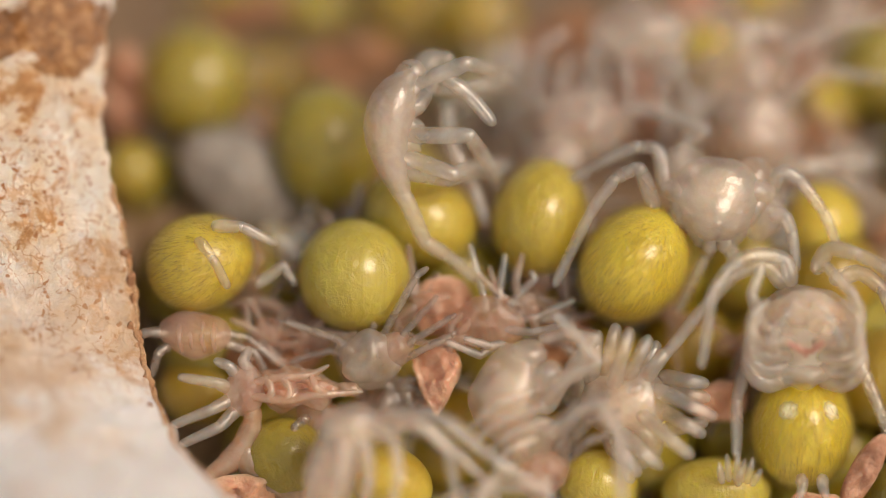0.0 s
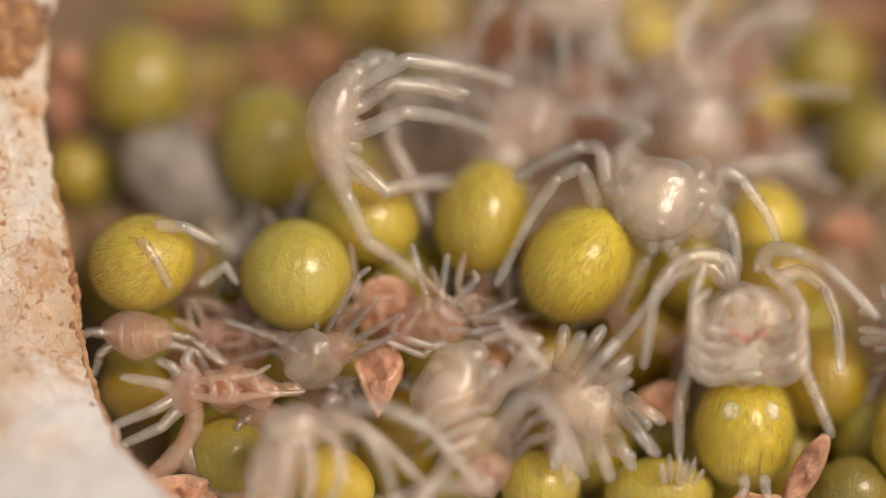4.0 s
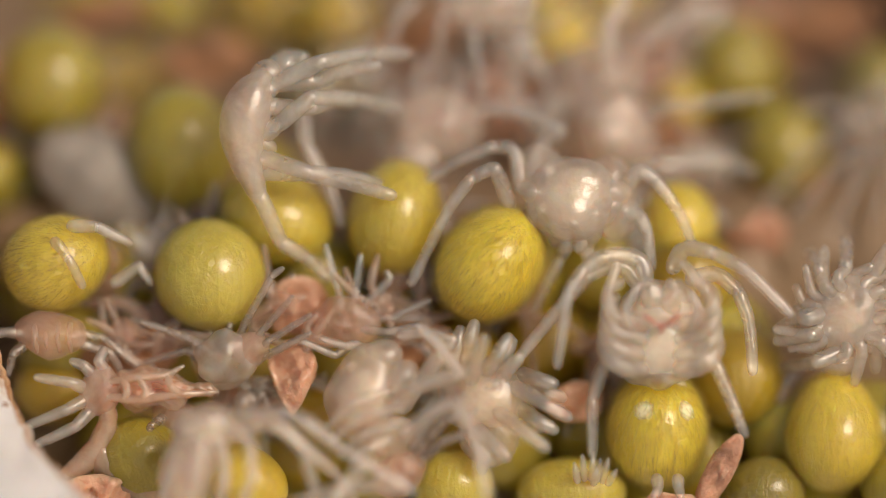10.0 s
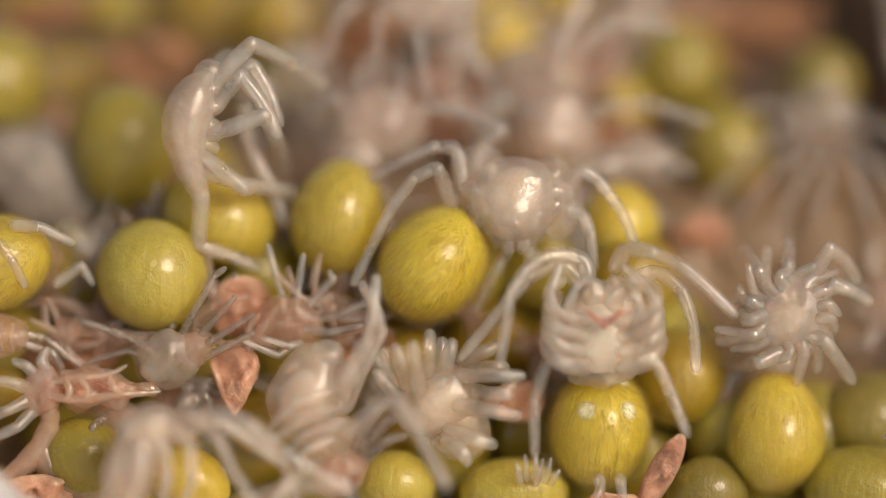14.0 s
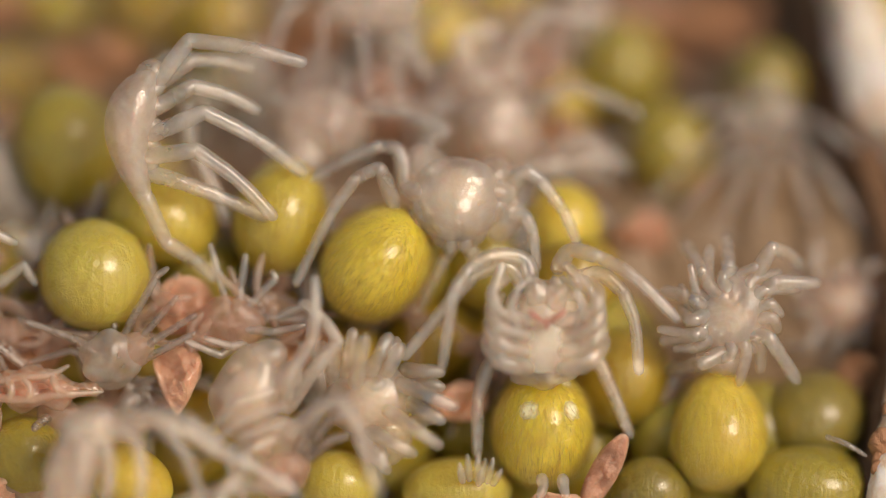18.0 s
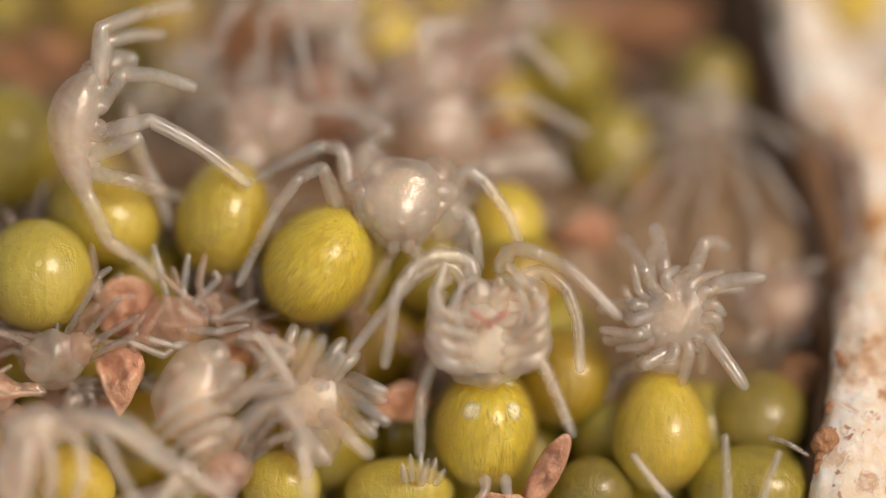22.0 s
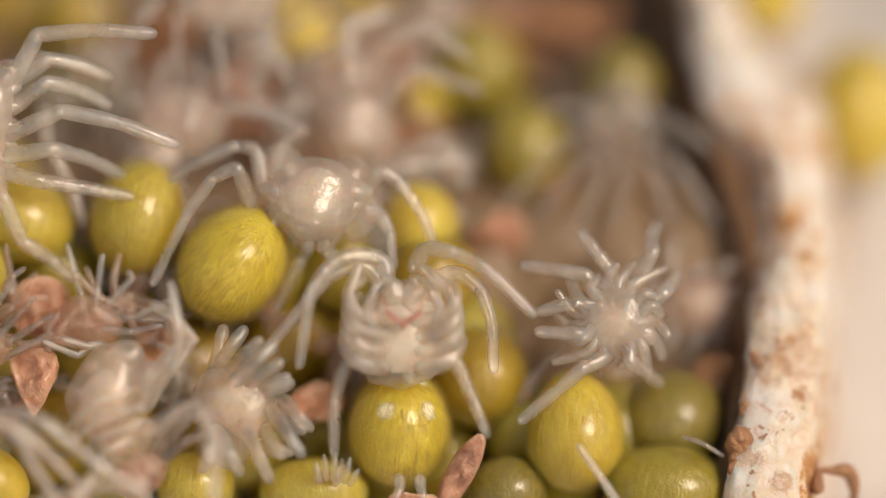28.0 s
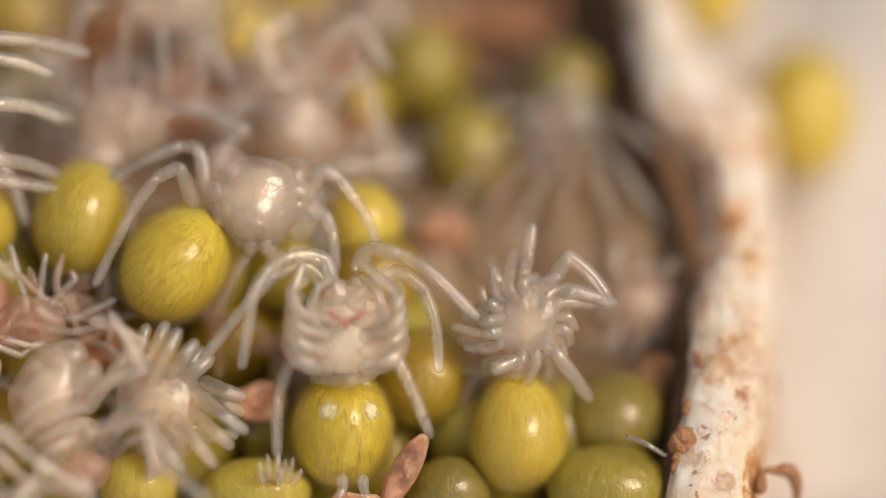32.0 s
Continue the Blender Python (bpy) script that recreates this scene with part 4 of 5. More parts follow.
for i, pts in enumerate(([(985, 200), (945, 170), (880, 215, 0.2)], [(1090, 210), (1130, 185, 0.1), (1200, 190, 0.2)], [(1000, 190), (990, 150, 0.1), (1010, 90, 0.2)],
                         [(1060, 190), (1075, 140, 0.1), (1060, 100, 0.2)], [(930, 455, -0.3), (905, 475, -0.35), (895, 515, -0.35)], [(960, 465, -0.35), (975, 485, -0.4), (930, 530, -0.4)])):
    upright.leg(pts, 0.045, LEG, seed=130 + i)

hanging = Brood(1130, 5, 1.25, "blurred pale spiderling hanging its legs from above")
hanging.abdomen(1240, 60, 72, 82, 1.0, 15, YOLK, 0, 62)
hanging.mass("carapace", 1120, 5, 92, 60, 0.0, 0, PALE, 88, 8)
for i, pts in enumerate(([(1050, 0), (1035, 40, -0.2), (1028, 165, -0.2)], [(1105, 20), (1105, 60, -0.3), (1106, 180, -0.3)], [(990, 0), (955, 20, -0.1), (938, 100, -0.1)],
                         [(1150, 30), (1170, 80, -0.2), (1165, 190, -0.2)], [(1180, 20), (1200, 90, -0.1), (1225, 150, -0.1)])):
    hanging.leg(pts, 0.042, LEG, seed=140 + i)

column = Brood(1345, 190, 1.3, "blurred pale spiderling climbing upright, legs waving")
column.mass("carapace", 1345, 235, 78, 84, 0.0, 0, PALE, 90, 8)
column.mass("gut", 1335, 215, 60, 74, 0.05, 0, MILKY, 19, 5)
column.mass("abdomen", 1318, 150, 84, 88, 0.2, 0, PALE, 91, 8)
for i, pts in enumerate(([(1350, 180), (1335, 110, -0.1), (1350, 40, -0.1), (1385, -20)], [(1370, 170), (1400, 90, -0.2), (1470, 50, -0.2), (1560, 5, -0.2)],
                         [(1385, 225), (1430, 190, -0.2), (1500, 182, -0.2), (1615, 168, -0.2)], [(1380, 270), (1430, 290, -0.1), (1500, 295, -0.1), (1590, 320, -0.1)],
                         [(1370, 290), (1460, 330, 0.0), (1540, 395, 0.0)], [(1290, 200), (1240, 180, 0.1), (1190, 230, 0.1)])):
    column.leg(pts, (0.088, 0.06)[i > 0], MILKY, seed=150 + i)

fringe = Brood(1811, 205, 1.75, "blurred spiderling hanging head down, legs spread like a fringe")
fringe.abdomen(1815, 142, 72, 70, 0.35, 0, YOLK_DIM_UMBER, 0, 63)
fringe.mass("carapace", 1816, 196, 66, 62, 0.0, 0, LEG, 93, 8)
for i, pts in enumerate(([(1760, 215), (1720, 240, -0.2), (1600, 370, -0.2)], [(1775, 235), (1740, 290, -0.3), (1655, 385, -0.3)], [(1795, 245), (1775, 310, -0.3), (1730, 410, -0.3)],
                         [(1815, 250), (1820, 310, -0.3), (1800, 400, -0.3)], [(1835, 240), (1870, 300, -0.3), (1900, 400, -0.3)], [(1850, 225), (1910, 290, -0.3), (1990, 410, -0.3)],
                         [(1860, 200), (1930, 230, -0.1), (2000, 290, -0.1)], [(1765, 190), (1690, 190, 0.0), (1620, 250, 0.0)])):
    fringe.leg(pts, 0.052, PALE, seed=160 + i)

shaded = Brood(1952, 545, 1.3, "blurred pinkish spiderling in the shade of the nest wall")
shaded.mass("carapace", 1945, 540, 76, 70, 0.0, 0, PINK, 95, 7)
shaded.mass("gut", 1945, 545, 46, 44, 0.0, 0, CREAM, 96, 5)
for i in range(10):
    a = radians(36 * i + 12)
    ln = 105 + 25 * math.sin(i * 2.3)
    shaded.leg([(1945 + 50 * math.cos(a), 540 - 44 * math.sin(a), -0.1), (1945 + 0.7 * ln * math.cos(a + 0.1), 540 - 0.7 * ln * math.sin(a + 0.1), -0.2),
                (1945 + ln * math.cos(a - 0.2), 540 - ln * math.sin(a - 0.2), -0.12)], 0.058, MILKY if i % 2 else LEG, seed=170 + i)

bristly = Brood(352, 465, 0.0, "bristly yellow spiderling abdomen with two clear legs laid over it")
bristly.abdomen(352, 465, 84, 98, 0.2, -70, YOLK, 420, 71, 0.05, 0.07, 0.5, DARK_HAIR)
bristly.leg([(385, 400, -0.12), (430, 402, -0.12), (485, 430, -0.05)], 0.055, LEG, 1, 180)
bristly.leg([(355, 430, -0.18), (378, 460, -0.20), (402, 505, -0.14)], 0.055, LEG, 1, 182)
bristly.leg([(460, 500, 0.1), (500, 470, 0.1), (520, 500, 0.1)], 0.05, PALE, 1, 184)

below = Brood(1790, 1040, -0.25, "clear-legged spiderling climbing up from below")
below.body("carapace", 1790, 1040, 70, 46, 0.0, 46, 0, PALE, 0.05, 4, 97)
below.leg([(1810, 1010), (1840, 905, -0.05), (1770, 790, -0.1)], 0.05, LEG, 1, 190)
below.leg([(1840, 1020), (1900, 930, -0.05), (1880, 800, -0.1)], 0.05, LEG, 1, 192)
below.leg([(1740, 1020), (1690, 930, -0.05), (1560, 860, -0.1)], 0.05, LEG, 1, 194)


# ---- flakes, silk and other litter ----
def flake(x, y, w, sx, sy, material, tilt=0, seed=0, thick=0.035, sides=6, label="crumpled salmon-pink flake of shed skin", lean=20, pointed=0.0):
    """A thick crumpled scrap with an uneven outline."""
    r = random.Random(seed)
    bm = bmesh.new()
    rings, cols = 9, sides * 4
    prof = [r.uniform(0.72, 1.15) for _ in range(sides)]
    rot = both(tilt, lean)
    fold = min(1.0, (sx + sy) / GRAT)

    def outline(a):
        f = a / (2 * math.pi) * sides
        i = int(f) % sides
        k = f - int(f)
        return prof[i] * (1 - k) + prof[(i + 1) % sides] * k

    def place(rr, a, top):
        q = outline(a) * rr
        px, py = math.cos(a) * q, math.sin(a) * q
        px *= 1 - pointed * (py + 0.5 if py > -0.5 else 0) * 0.7
        p = Vector((px * sx / GRAT, py * sy / GRAT, 0))
        n = p * 4 + Vector((seed, seed * 0.7, 0))
        p.z = fold * (0.20 * noise.noise(n) + 0.11 * noise.noise(n * 2.7) + 0.05 * noise.noise(n * 6.1)) + (thick * (1 - rr ** 4 * 0.8) if top else -thick * (1 - rr ** 4 * 0.8))
        p.rotate(rot)
        return p

    sheets = []
    for top in (True, False):
        grid = [[bm.verts.new(place((i + 1) / rings, 2 * math.pi * k / cols, top)) for k in range(cols)] for i in range(rings)]
        mid = bm.verts.new(place(0, 0, top))
        for k in range(cols):
            f = (mid, grid[0][k], grid[0][(k + 1) % cols])
            bm.faces.new(f if top else f[::-1])
            for i in range(rings - 1):
                f = (grid[i][k], grid[i + 1][k], grid[i + 1][(k + 1) % cols], grid[i][(k + 1) % cols])
                bm.faces.new(f if top else f[::-1])
        sheets.append(grid[-1])
    for k in range(cols):
        j = (k + 1) % cols
        bm.faces.new((sheets[0][k], sheets[1][k], sheets[1][j], sheets[0][j]))
    ob = part("flake", bm, material)
    ob.matrix_world = Matrix.Translation(spot(x, y, w)) @ VIEW.to_4x4()
    return tagged(ob, label, "flake", "flakes of shed skin")


flake(772, 668, 0.05, 62, 72, FLAKE, 180, 1, 0.05, 5, "pointed salmon-pink flake of shed skin", 15, 0.8)
flake(775, 552, 0.3, 62, 58, SHARD, 40, 2, 0.03, 5)
flake(420, 875, -0.1, 95, 45, FLAKE, 5, 4)
flake(1530, 835, -0.05, 24, 78, SHARD, -28, 5, 0.05, 5, "salmon shard of torn egg skin with a dark hole")
flake(1265, 715, 0.35, 55, 40, FLAKE, 10, 6)
flake(2022, 785, -0.02, 24, 42, RUST, 10, 22, 0.09, 6, "rusty crumb stuck to the nest wall")
crumbs = random.Random(21)
for k in range(15):
    cy = crumbs.uniform(390, 740)
    flake(along(EDGE_L, cy) - crumbs.uniform(2, 22), cy, along(DEPTH_L, cy) + crumbs.uniform(-0.02, 0.06), crumbs.uniform(5, 10), crumbs.uniform(9, 22), RUST, crumbs.uniform(-40, 20), 60 + k, 0.02, 5,
          "rusty crumb stuck to the torn nest wall")
for k in range(9):
    cy = crumbs.uniform(560, 840)
    side_ = -1
    flake(along(MID_R, cy) + side_ * along(HALF_R, cy) * crumbs.uniform(0.75, 0.95), cy, along(DEPTH_R, cy) + 0.06, crumbs.uniform(6, 13), crumbs.uniform(10, 22), RUST, crumbs.uniform(-40, 40), 80 + k, 0.03, 5,
          "rusty crumb stuck to the nest wall")
flake(1445, 890, -0.1, 60, 22, FLAKE, 0, 7)
flake(980, 80, 2.1, 100, 60, RUST, 15, 8, label="rust-brown scrap of nest lining")
flake(1598, 415, 1.3, 55, 50, SHARD, 10, 9)
flake(1650, 330, 1.8, 70, 60, RUST, 10, 10, label="rust-brown scrap of nest lining")
flake(440, 25, 2.4, 90, 35, RUST, 10, 11, label="rust-brown scrap of nest lining")
flake(620, 115, 2.1, 105, 50, RUST, 10, 12, label="rust-brown scrap of nest lining")
flake(225, 180, 1.7, 40, 110, SHARD, 0, 13)
flake(1730, 50, 2.9, 110, 70, RUST, 10, 14, label="rust-brown scrap of nest lining")
flake(1560, 40, 2.9, 60, 45, FLAKE, -10, 15)
flake(1000, 610, 0.5, 60, 50, RUST, 0, 17, label="rust-brown scrap of nest lining")
flake(700, 720, 0.5, 80, 30, RUST, 0, 18, label="rust-brown scrap of nest lining")
flake(480, 630, 0.35, 90, 45, RUST, 10, 19, label="rust-brown scrap of nest lining")
flake(1480, 480, 0.9, 60, 50, RUST, 10, 20, label="rust-brown scrap of nest lining")
flake(1990, 700, 0.9, 60, 80, RUST, 10, 21, label="rust-brown scrap of nest lining")


def shed_skin(x, y, w, seed, size=0.4, count=6, material=None, label="clear shed skin of a spiderling among the eggs"):
    """A cast skin: a crumpled hollow body with limp empty legs."""
    r = random.Random(seed)
    ob = root("shed_skin", spot(x, y, w), label, "shed skin", "shed skins in the heap")
    material = material or LEG
    part("husk", ball(size * r.uniform(0.3, 0.5), size * r.uniform(0.25, 0.4), size * 0.25, Euler((0, 0, r.uniform(0, 3))), seed, 0.16, 5.0, 4), material, ob)
    for k in range(count):
        a = r.uniform(0, 2 * math.pi)
        b = a + r.uniform(-0.9, 0.9)
        ln = size * r.uniform(0.6, 1.3)
        p1 = Vector((math.cos(a), math.sin(a), r.uniform(-0.3, 0.4))) * ln * 0.5
        p2 = p1 + Vector((math.cos(b), math.sin(b), r.uniform(-0.4, 0.3))) * ln * 0.6
        part("empty_leg", tube([(0, 0, 0, 0.04), (*p1, 0.042), (*p2, 0.03)], 8, 5, True, seed + k), material, ob)
    return ob


gaps = random.Random(11)
for k in range(58):
    gx, gy = gaps.uniform(290, 1990), gaps.uniform(120, 760)
    if gx < along(EDGE_L, gy) + 90 or gx > (1480 if gy < 520 else 1850):
        continue
    shed_skin(gx, gy, base_depth(gy) * 0.8 + gaps.uniform(0.45, 0.8), 500 + k, gaps.uniform(0.35, 0.6), 6, gaps.choice([LEG, PINK, PALE, PINK]))

for k, (gx, gy, gw) in enumerate(((470, 605, 0.2), (545, 600, 0.25), (600, 585, 0.3), (800, 600, 0.1), (745, 530, 0.2), (930, 545, 0.2), (700, 690, 0.2), (1010, 560, 0.35))):
    shed_skin(gx, gy, gw, 700 + k, 0.36, 7, (PINK, PINK, GREY, PINK)[k % 4], "limp greyish pink cast skin between the eggs")

# Big pale husks added as the haze of blurred spiders further back.
for k, (gx, gy, gw) in enumerate(((1180, 110, 1.9), (1280, 60, 2.3), (1400, 120, 2.0), (1490, 300, 1.9), (1240, 210, 1.5), (1130, 150, 1.8), (1510, 40, 2.6), (900, 130, 2.0))):
    shed_skin(gx, gy, gw, 740 + k, 0.75, 7, (PALE, LEG, PINK)[k % 3], "large pale husk standing in for the haze of spiders deep in the heap")
for k, (gx, gy, gw) in enumerate(((1300, 150, 2.6), (1150, 190, 2.5), (1420, 260, 2.3), (1640, 60, 3.1), (1740, 290, 2.6), (1250, 20, 3.0))):
    flake(gx, gy, gw, 95, 70, (RUST, FLAKE)[k % 2], 20 * k, 40 + k, label="crumpled brownish scrap of nest lining")


def tuft():
    """A shrivelled egg wrapped in matted silk."""
    ob = root("silk_tuft", spot(432, 322, 1.35), "greyish white shrivelled egg matted with silk", "silk")
    part("core", ball(0.62, 0.42, 0.36, both(-34), 7, 0.07, 2.0, 5, 0.0, (0, 0, 0), 0.015), SILK, ob)
    r = random.Random(3)
    fibres = []
    for k in range(60):
        a, b = r.uniform(0, 2 * math.pi), r.uniform(-1, 1)
        c = Vector((math.cos(a) * 0.62 * math.sqrt(1 - b * b), math.sin(a) * 0.42 * math.sqrt(1 - b * b), abs(b) * 0.36))
        c.rotate(both(-34))
        d = Vector((r.gauss(0, 1), r.gauss(0, 1), r.gauss(0, 0.5))).normalized() * r.uniform(0.1, 0.25)
        fibres.append(tube([(*(c - d), 0.004), (*(c * 1.03), 0.005), (*(c + d), 0.004)], 4, 3, False))
    tagged(part("fuzz", merge(*fibres), SILK, ob, "loose grey fuzz"), kind="stuff")


tuft()


def stubs(x, y, w):
    """Clear leg tips of a hatchling that pushes out of its egg."""
    ob = root("hatching_legs", spot(x, y, w), "clear leg tips poking out of a yellow egg", "spider legs")
    for k, (dx, dy, ex, ey) in enumerate(((-24, 10, -30, -22), (-12, 6, -16, -36), (0, 6, 4, -40), (10, 8, 16, -28), (20, 10, 30, -30), (30, 14, 44, -10), (4, 14, 10, -14))):
        part("leg_tip", tube([(dx / GRAT, -dy / GRAT, -0.05, 0.034), ((dx + ex) / 2 / GRAT, -(dy + ey) / 2 / GRAT, 0.05 + 0.02 * (k % 3), 0.034), (ex / GRAT, -ey / GRAT, 0.08 + 0.03 * (k % 2), 0.016)], 10, 5, True, 400 + k), WET, ob)


stubs(1302, 842, -0.18)


def bristle(x0, y0, x1, y1, w, r=0.026):
    ob = tagged(part("bristle", tube([(0, 0, 0, r), ((x1 - x0) / GRAT / 2, -(y1 - y0) / GRAT / 2 + 0.02, 0.03, r), ((x1 - x0) / GRAT, -(y1 - y0) / GRAT, 0, r * 0.8)], 8, 4, False), GREY),
                "dark grey broken bristle lying on an egg", "bristle")
    ob.matrix_world = Matrix.Translation(spot(x0, y0, w)) @ VIEW.to_4x4()


bristle(1924, 774, 1990, 806, -0.12)


def curl():
    pts = [(0.20 * math.cos(a) * (1 - a * 0.10), 0.19 * math.sin(a) + 0.03 * math.sin(3 * a), 0.06 * a, 0.05 + 0.02 * math.sin(2.3 * a)) for a in [k * 0.5 - 0.9 for k in range(9)]]
    ob = tagged(part("curl", tube(pts, 10, 4, False), RUST), "small curled rusty shred of nest paper", "shred")
    ob.matrix_world = Matrix.Translation(spot(2185, 865, 0.3)) @ VIEW.to_4x4()


curl()


# ---- what moves ----
def reach(spider, index, rows):
    """Bends leg number index so that its tip goes to the graticule places (seconds, x, y)."""
    top, low, hip, knee, tip = spider.legs[index]
    a0, b0 = knee - hip, tip - knee
    l1, l2 = a0.to_2d().length, b0.to_2d().length
    ang_a, ang_b = math.atan2(a0.y, a0.x), math.atan2(b0.y, b0.x)
    bend = 1 if a0.x * b0.y - a0.y * b0.x > 0 else -1
    up_rows, low_rows = [], []
    last_a = last_b = 0.0
    for t, x, y in rows:
        goal = spider.near(x, y) - hip
        d = min(max(goal.to_2d().length, abs(l1 - l2) * 1.02 + 0.02), (l1 + l2) * 0.995)
        face = math.atan2(goal.y, goal.x)
        inner = math.acos(max(-1, min(1, (l1 * l1 + d * d - l2 * l2) / (2 * l1 * d))))
        na = face - bend * inner
        kx, ky = l1 * math.cos(na), l1 * math.sin(na)
        nb = math.atan2(math.sin(face) * d - ky, math.cos(face) * d - kx)
        da = (na - ang_a - last_a + math.pi) % (2 * math.pi) - math.pi + last_a
        db = (nb - ang_b - da - last_b + math.pi) % (2 * math.pi) - math.pi + last_b
        last_a, last_b = da, db
        up_rows.append((t, pose(*(hip * MM), 0, 0, math.degrees(da))))
        low_rows.append((t, pose(*((knee - hip) * MM), 0, 0, math.degrees(db))))
    walk(top, up_rows)
    walk(low, low_rows)


def swing(spider, index, rows):
    """Turns a whole leg about its hip: its tip goes towards the graticule places (seconds, x, y), leaning to the lens when they are close by."""
    top, low, hip, knee, tip = spider.legs[index]
    rest = (tip - hip).to_2d()
    a0, far = math.atan2(rest.y, rest.x), rest.length
    out = []
    for t, x, y in rows:
        goal = (spider.near(x, y) - hip).to_2d()
        lean = math.acos(max(0.62, min(1.0, goal.length / far)))
        turn_ = Matrix.Rotation(math.atan2(goal.y, goal.x), 4, "Z") @ Matrix.Rotation(-lean, 4, "Y") @ Matrix.Rotation(-a0, 4, "Z")
        out.append((t, Matrix.Translation(hip * MM) @ turn_))
    walk(top, out)


def flex(spider, index, rows, drift=None):
    """Sets a leg's knee and tip to the graticule places (seconds, knee x, knee y, tip x, tip y); drift(t) carries its hip along."""
    top, low, hip, knee, tip = spider.legs[index]
    a0, b0 = (knee - hip).to_2d(), (tip - knee).to_2d()
    ang_a, ang_b = math.atan2(a0.y, a0.x), math.atan2(b0.y, b0.x)
    up_rows, low_rows = [], []
    for t, kx, ky, tx, ty in rows:
        at = hip + (drift(t) if drift else Vector())
        goal = (spider.near(kx, ky) - at).to_2d()
        na = math.atan2(goal.y, goal.x)
        elbow = at.to_2d() + Vector((math.cos(na), math.sin(na))) * a0.length
        far = spider.near(tx, ty).to_2d() - elbow
        lean = math.acos(max(0.45, min(1.0, far.length / b0.length)))
        up_rows.append((t, Matrix.Translation(at * MM) @ Matrix.Rotation(na - ang_a, 4, "Z")))
        low_rows.append((t, Matrix.Translation((knee - hip) * MM) @ Matrix.Rotation(math.atan2(far.y, far.x) - na + ang_a, 4, "Z") @ Matrix.Rotation(lean, 4, "Y") @ Matrix.Rotation(-ang_b, 4, "Z")))
    walk(top, up_rows)
    walk(low, low_rows)


def wander(spider, index, size, seed, start=0.0, end=32.0, step=1.3):
    """Small restless movements of a leg's tip about its resting place."""
    r = random.Random(seed)
    tip = spider.legs[index][4]
    x0, y0 = spider.x + tip.x * GRAT, spider.y - tip.y * GRAT
    rows, t = [(0, x0, y0)], start + step
    while t < end - 0.5:
        rows.append((t, x0 + r.uniform(-size, size), y0 + r.uniform(-size, size)))
        t += step * r.uniform(0.7, 1.4)
    reach(spider, index, rows + [(32, x0, y0)])


def motions():
    # the side-on spiderling: (seconds, knee x, knee y, tip x, tip y)
    upper = [(0, 761, 140, 890, 140), (0.5, 776, 140, 940, 165), (1, 790, 144, 993, 192), (2, 795, 154, 998, 192), (3, 795, 144, 996, 187), (5.5, 785, 76, 996, 62), (6, 781, 71, 1001, 54), (7, 786, 74, 1004, 62), (8, 794, 80, 997, 63), (8.5, 790, 110, 990, 110), (9, 785, 140, 974, 163), (10, 776, 132, 983, 92),
             (11, 810, 128, 999, 123), (12, 779, 137, 1011, 134), (13, 770, 125, 997, 108), (13.6, 772, 120, 990, 112), (14, 787, 94, 933, 151), (14.5, 780, 80, 930, 120)]
    late = [(16.5, 760, 65, 965, 65), (17, 760, 65, 970, 62), (18, 794, 72, 1000, 112), (19, 785, 65, 985, 92), (20, 802, 72, 1000, 95), (20.5, 775, 60, 935, 90), (21, 758, 43, 968, 38), (22, 741, 34, 896, 5), (23, 758, 43, 938, 9), (24, 775, 40, 985, 31), (25, 790, 38, 992, 35), (28, 785, 50, 986, 60), (30, 785, 60, 980, 75), (32, 780, 75, 967, 94)]
    flex(side, 0, upper + late)
    flex(side, 1, [(t, kx + 6, ky + 14, tx - 8, ty + 10) for t, kx, ky, tx, ty in upper if t < 5 or 8.5 <= t < 14]
         + [(14, 778, 129, 881, 283), (14.6, 770, 115, 860, 200), (17, 760, 95, 858, 117), (18, 803, 103, 902, 120), (19, 790, 95, 900, 115), (20, 811, 103, 914, 120), (20.5, 790, 95, 880, 130), (21, 758, 86, 865, 69), (22, 750, 72, 844, 60), (23, 775, 89, 887, 95), (24, 785, 92, 906, 103), (25, 800, 95, 926, 106), (28, 790, 110, 901, 135), (32, 785, 110, 900, 130)])
    flex(side, 2, [(0, 761, 155, 882, 226), (1, 775, 160, 880, 200), (3, 780, 160, 890, 200), (5.5, 815, 140, 990, 118), (6, 820, 132, 1009, 114), (7, 815, 148, 1012, 134), (8, 803, 166, 1026, 135), (9, 790, 180, 900, 195), (10, 765, 190, 880, 180), (12, 775, 200, 890, 215), (13, 772, 190, 880, 200), (14, 778, 140, 875, 284), (14.6, 785, 150, 880, 240), (17, 786, 158, 877, 215),
                   (18, 811, 146, 911, 194), (19, 795, 145, 915, 175), (20, 819, 146, 922, 192), (20.5, 795, 140, 890, 190), (21, 793, 120, 908, 146), (22, 784, 124, 904, 155), (23, 792, 129, 921, 155), (24, 800, 140, 926, 172), (25, 815, 145, 942, 177), (28, 790, 150, 901, 185), (30, 795, 165, 925, 200), (32, 790, 185, 920, 210)])
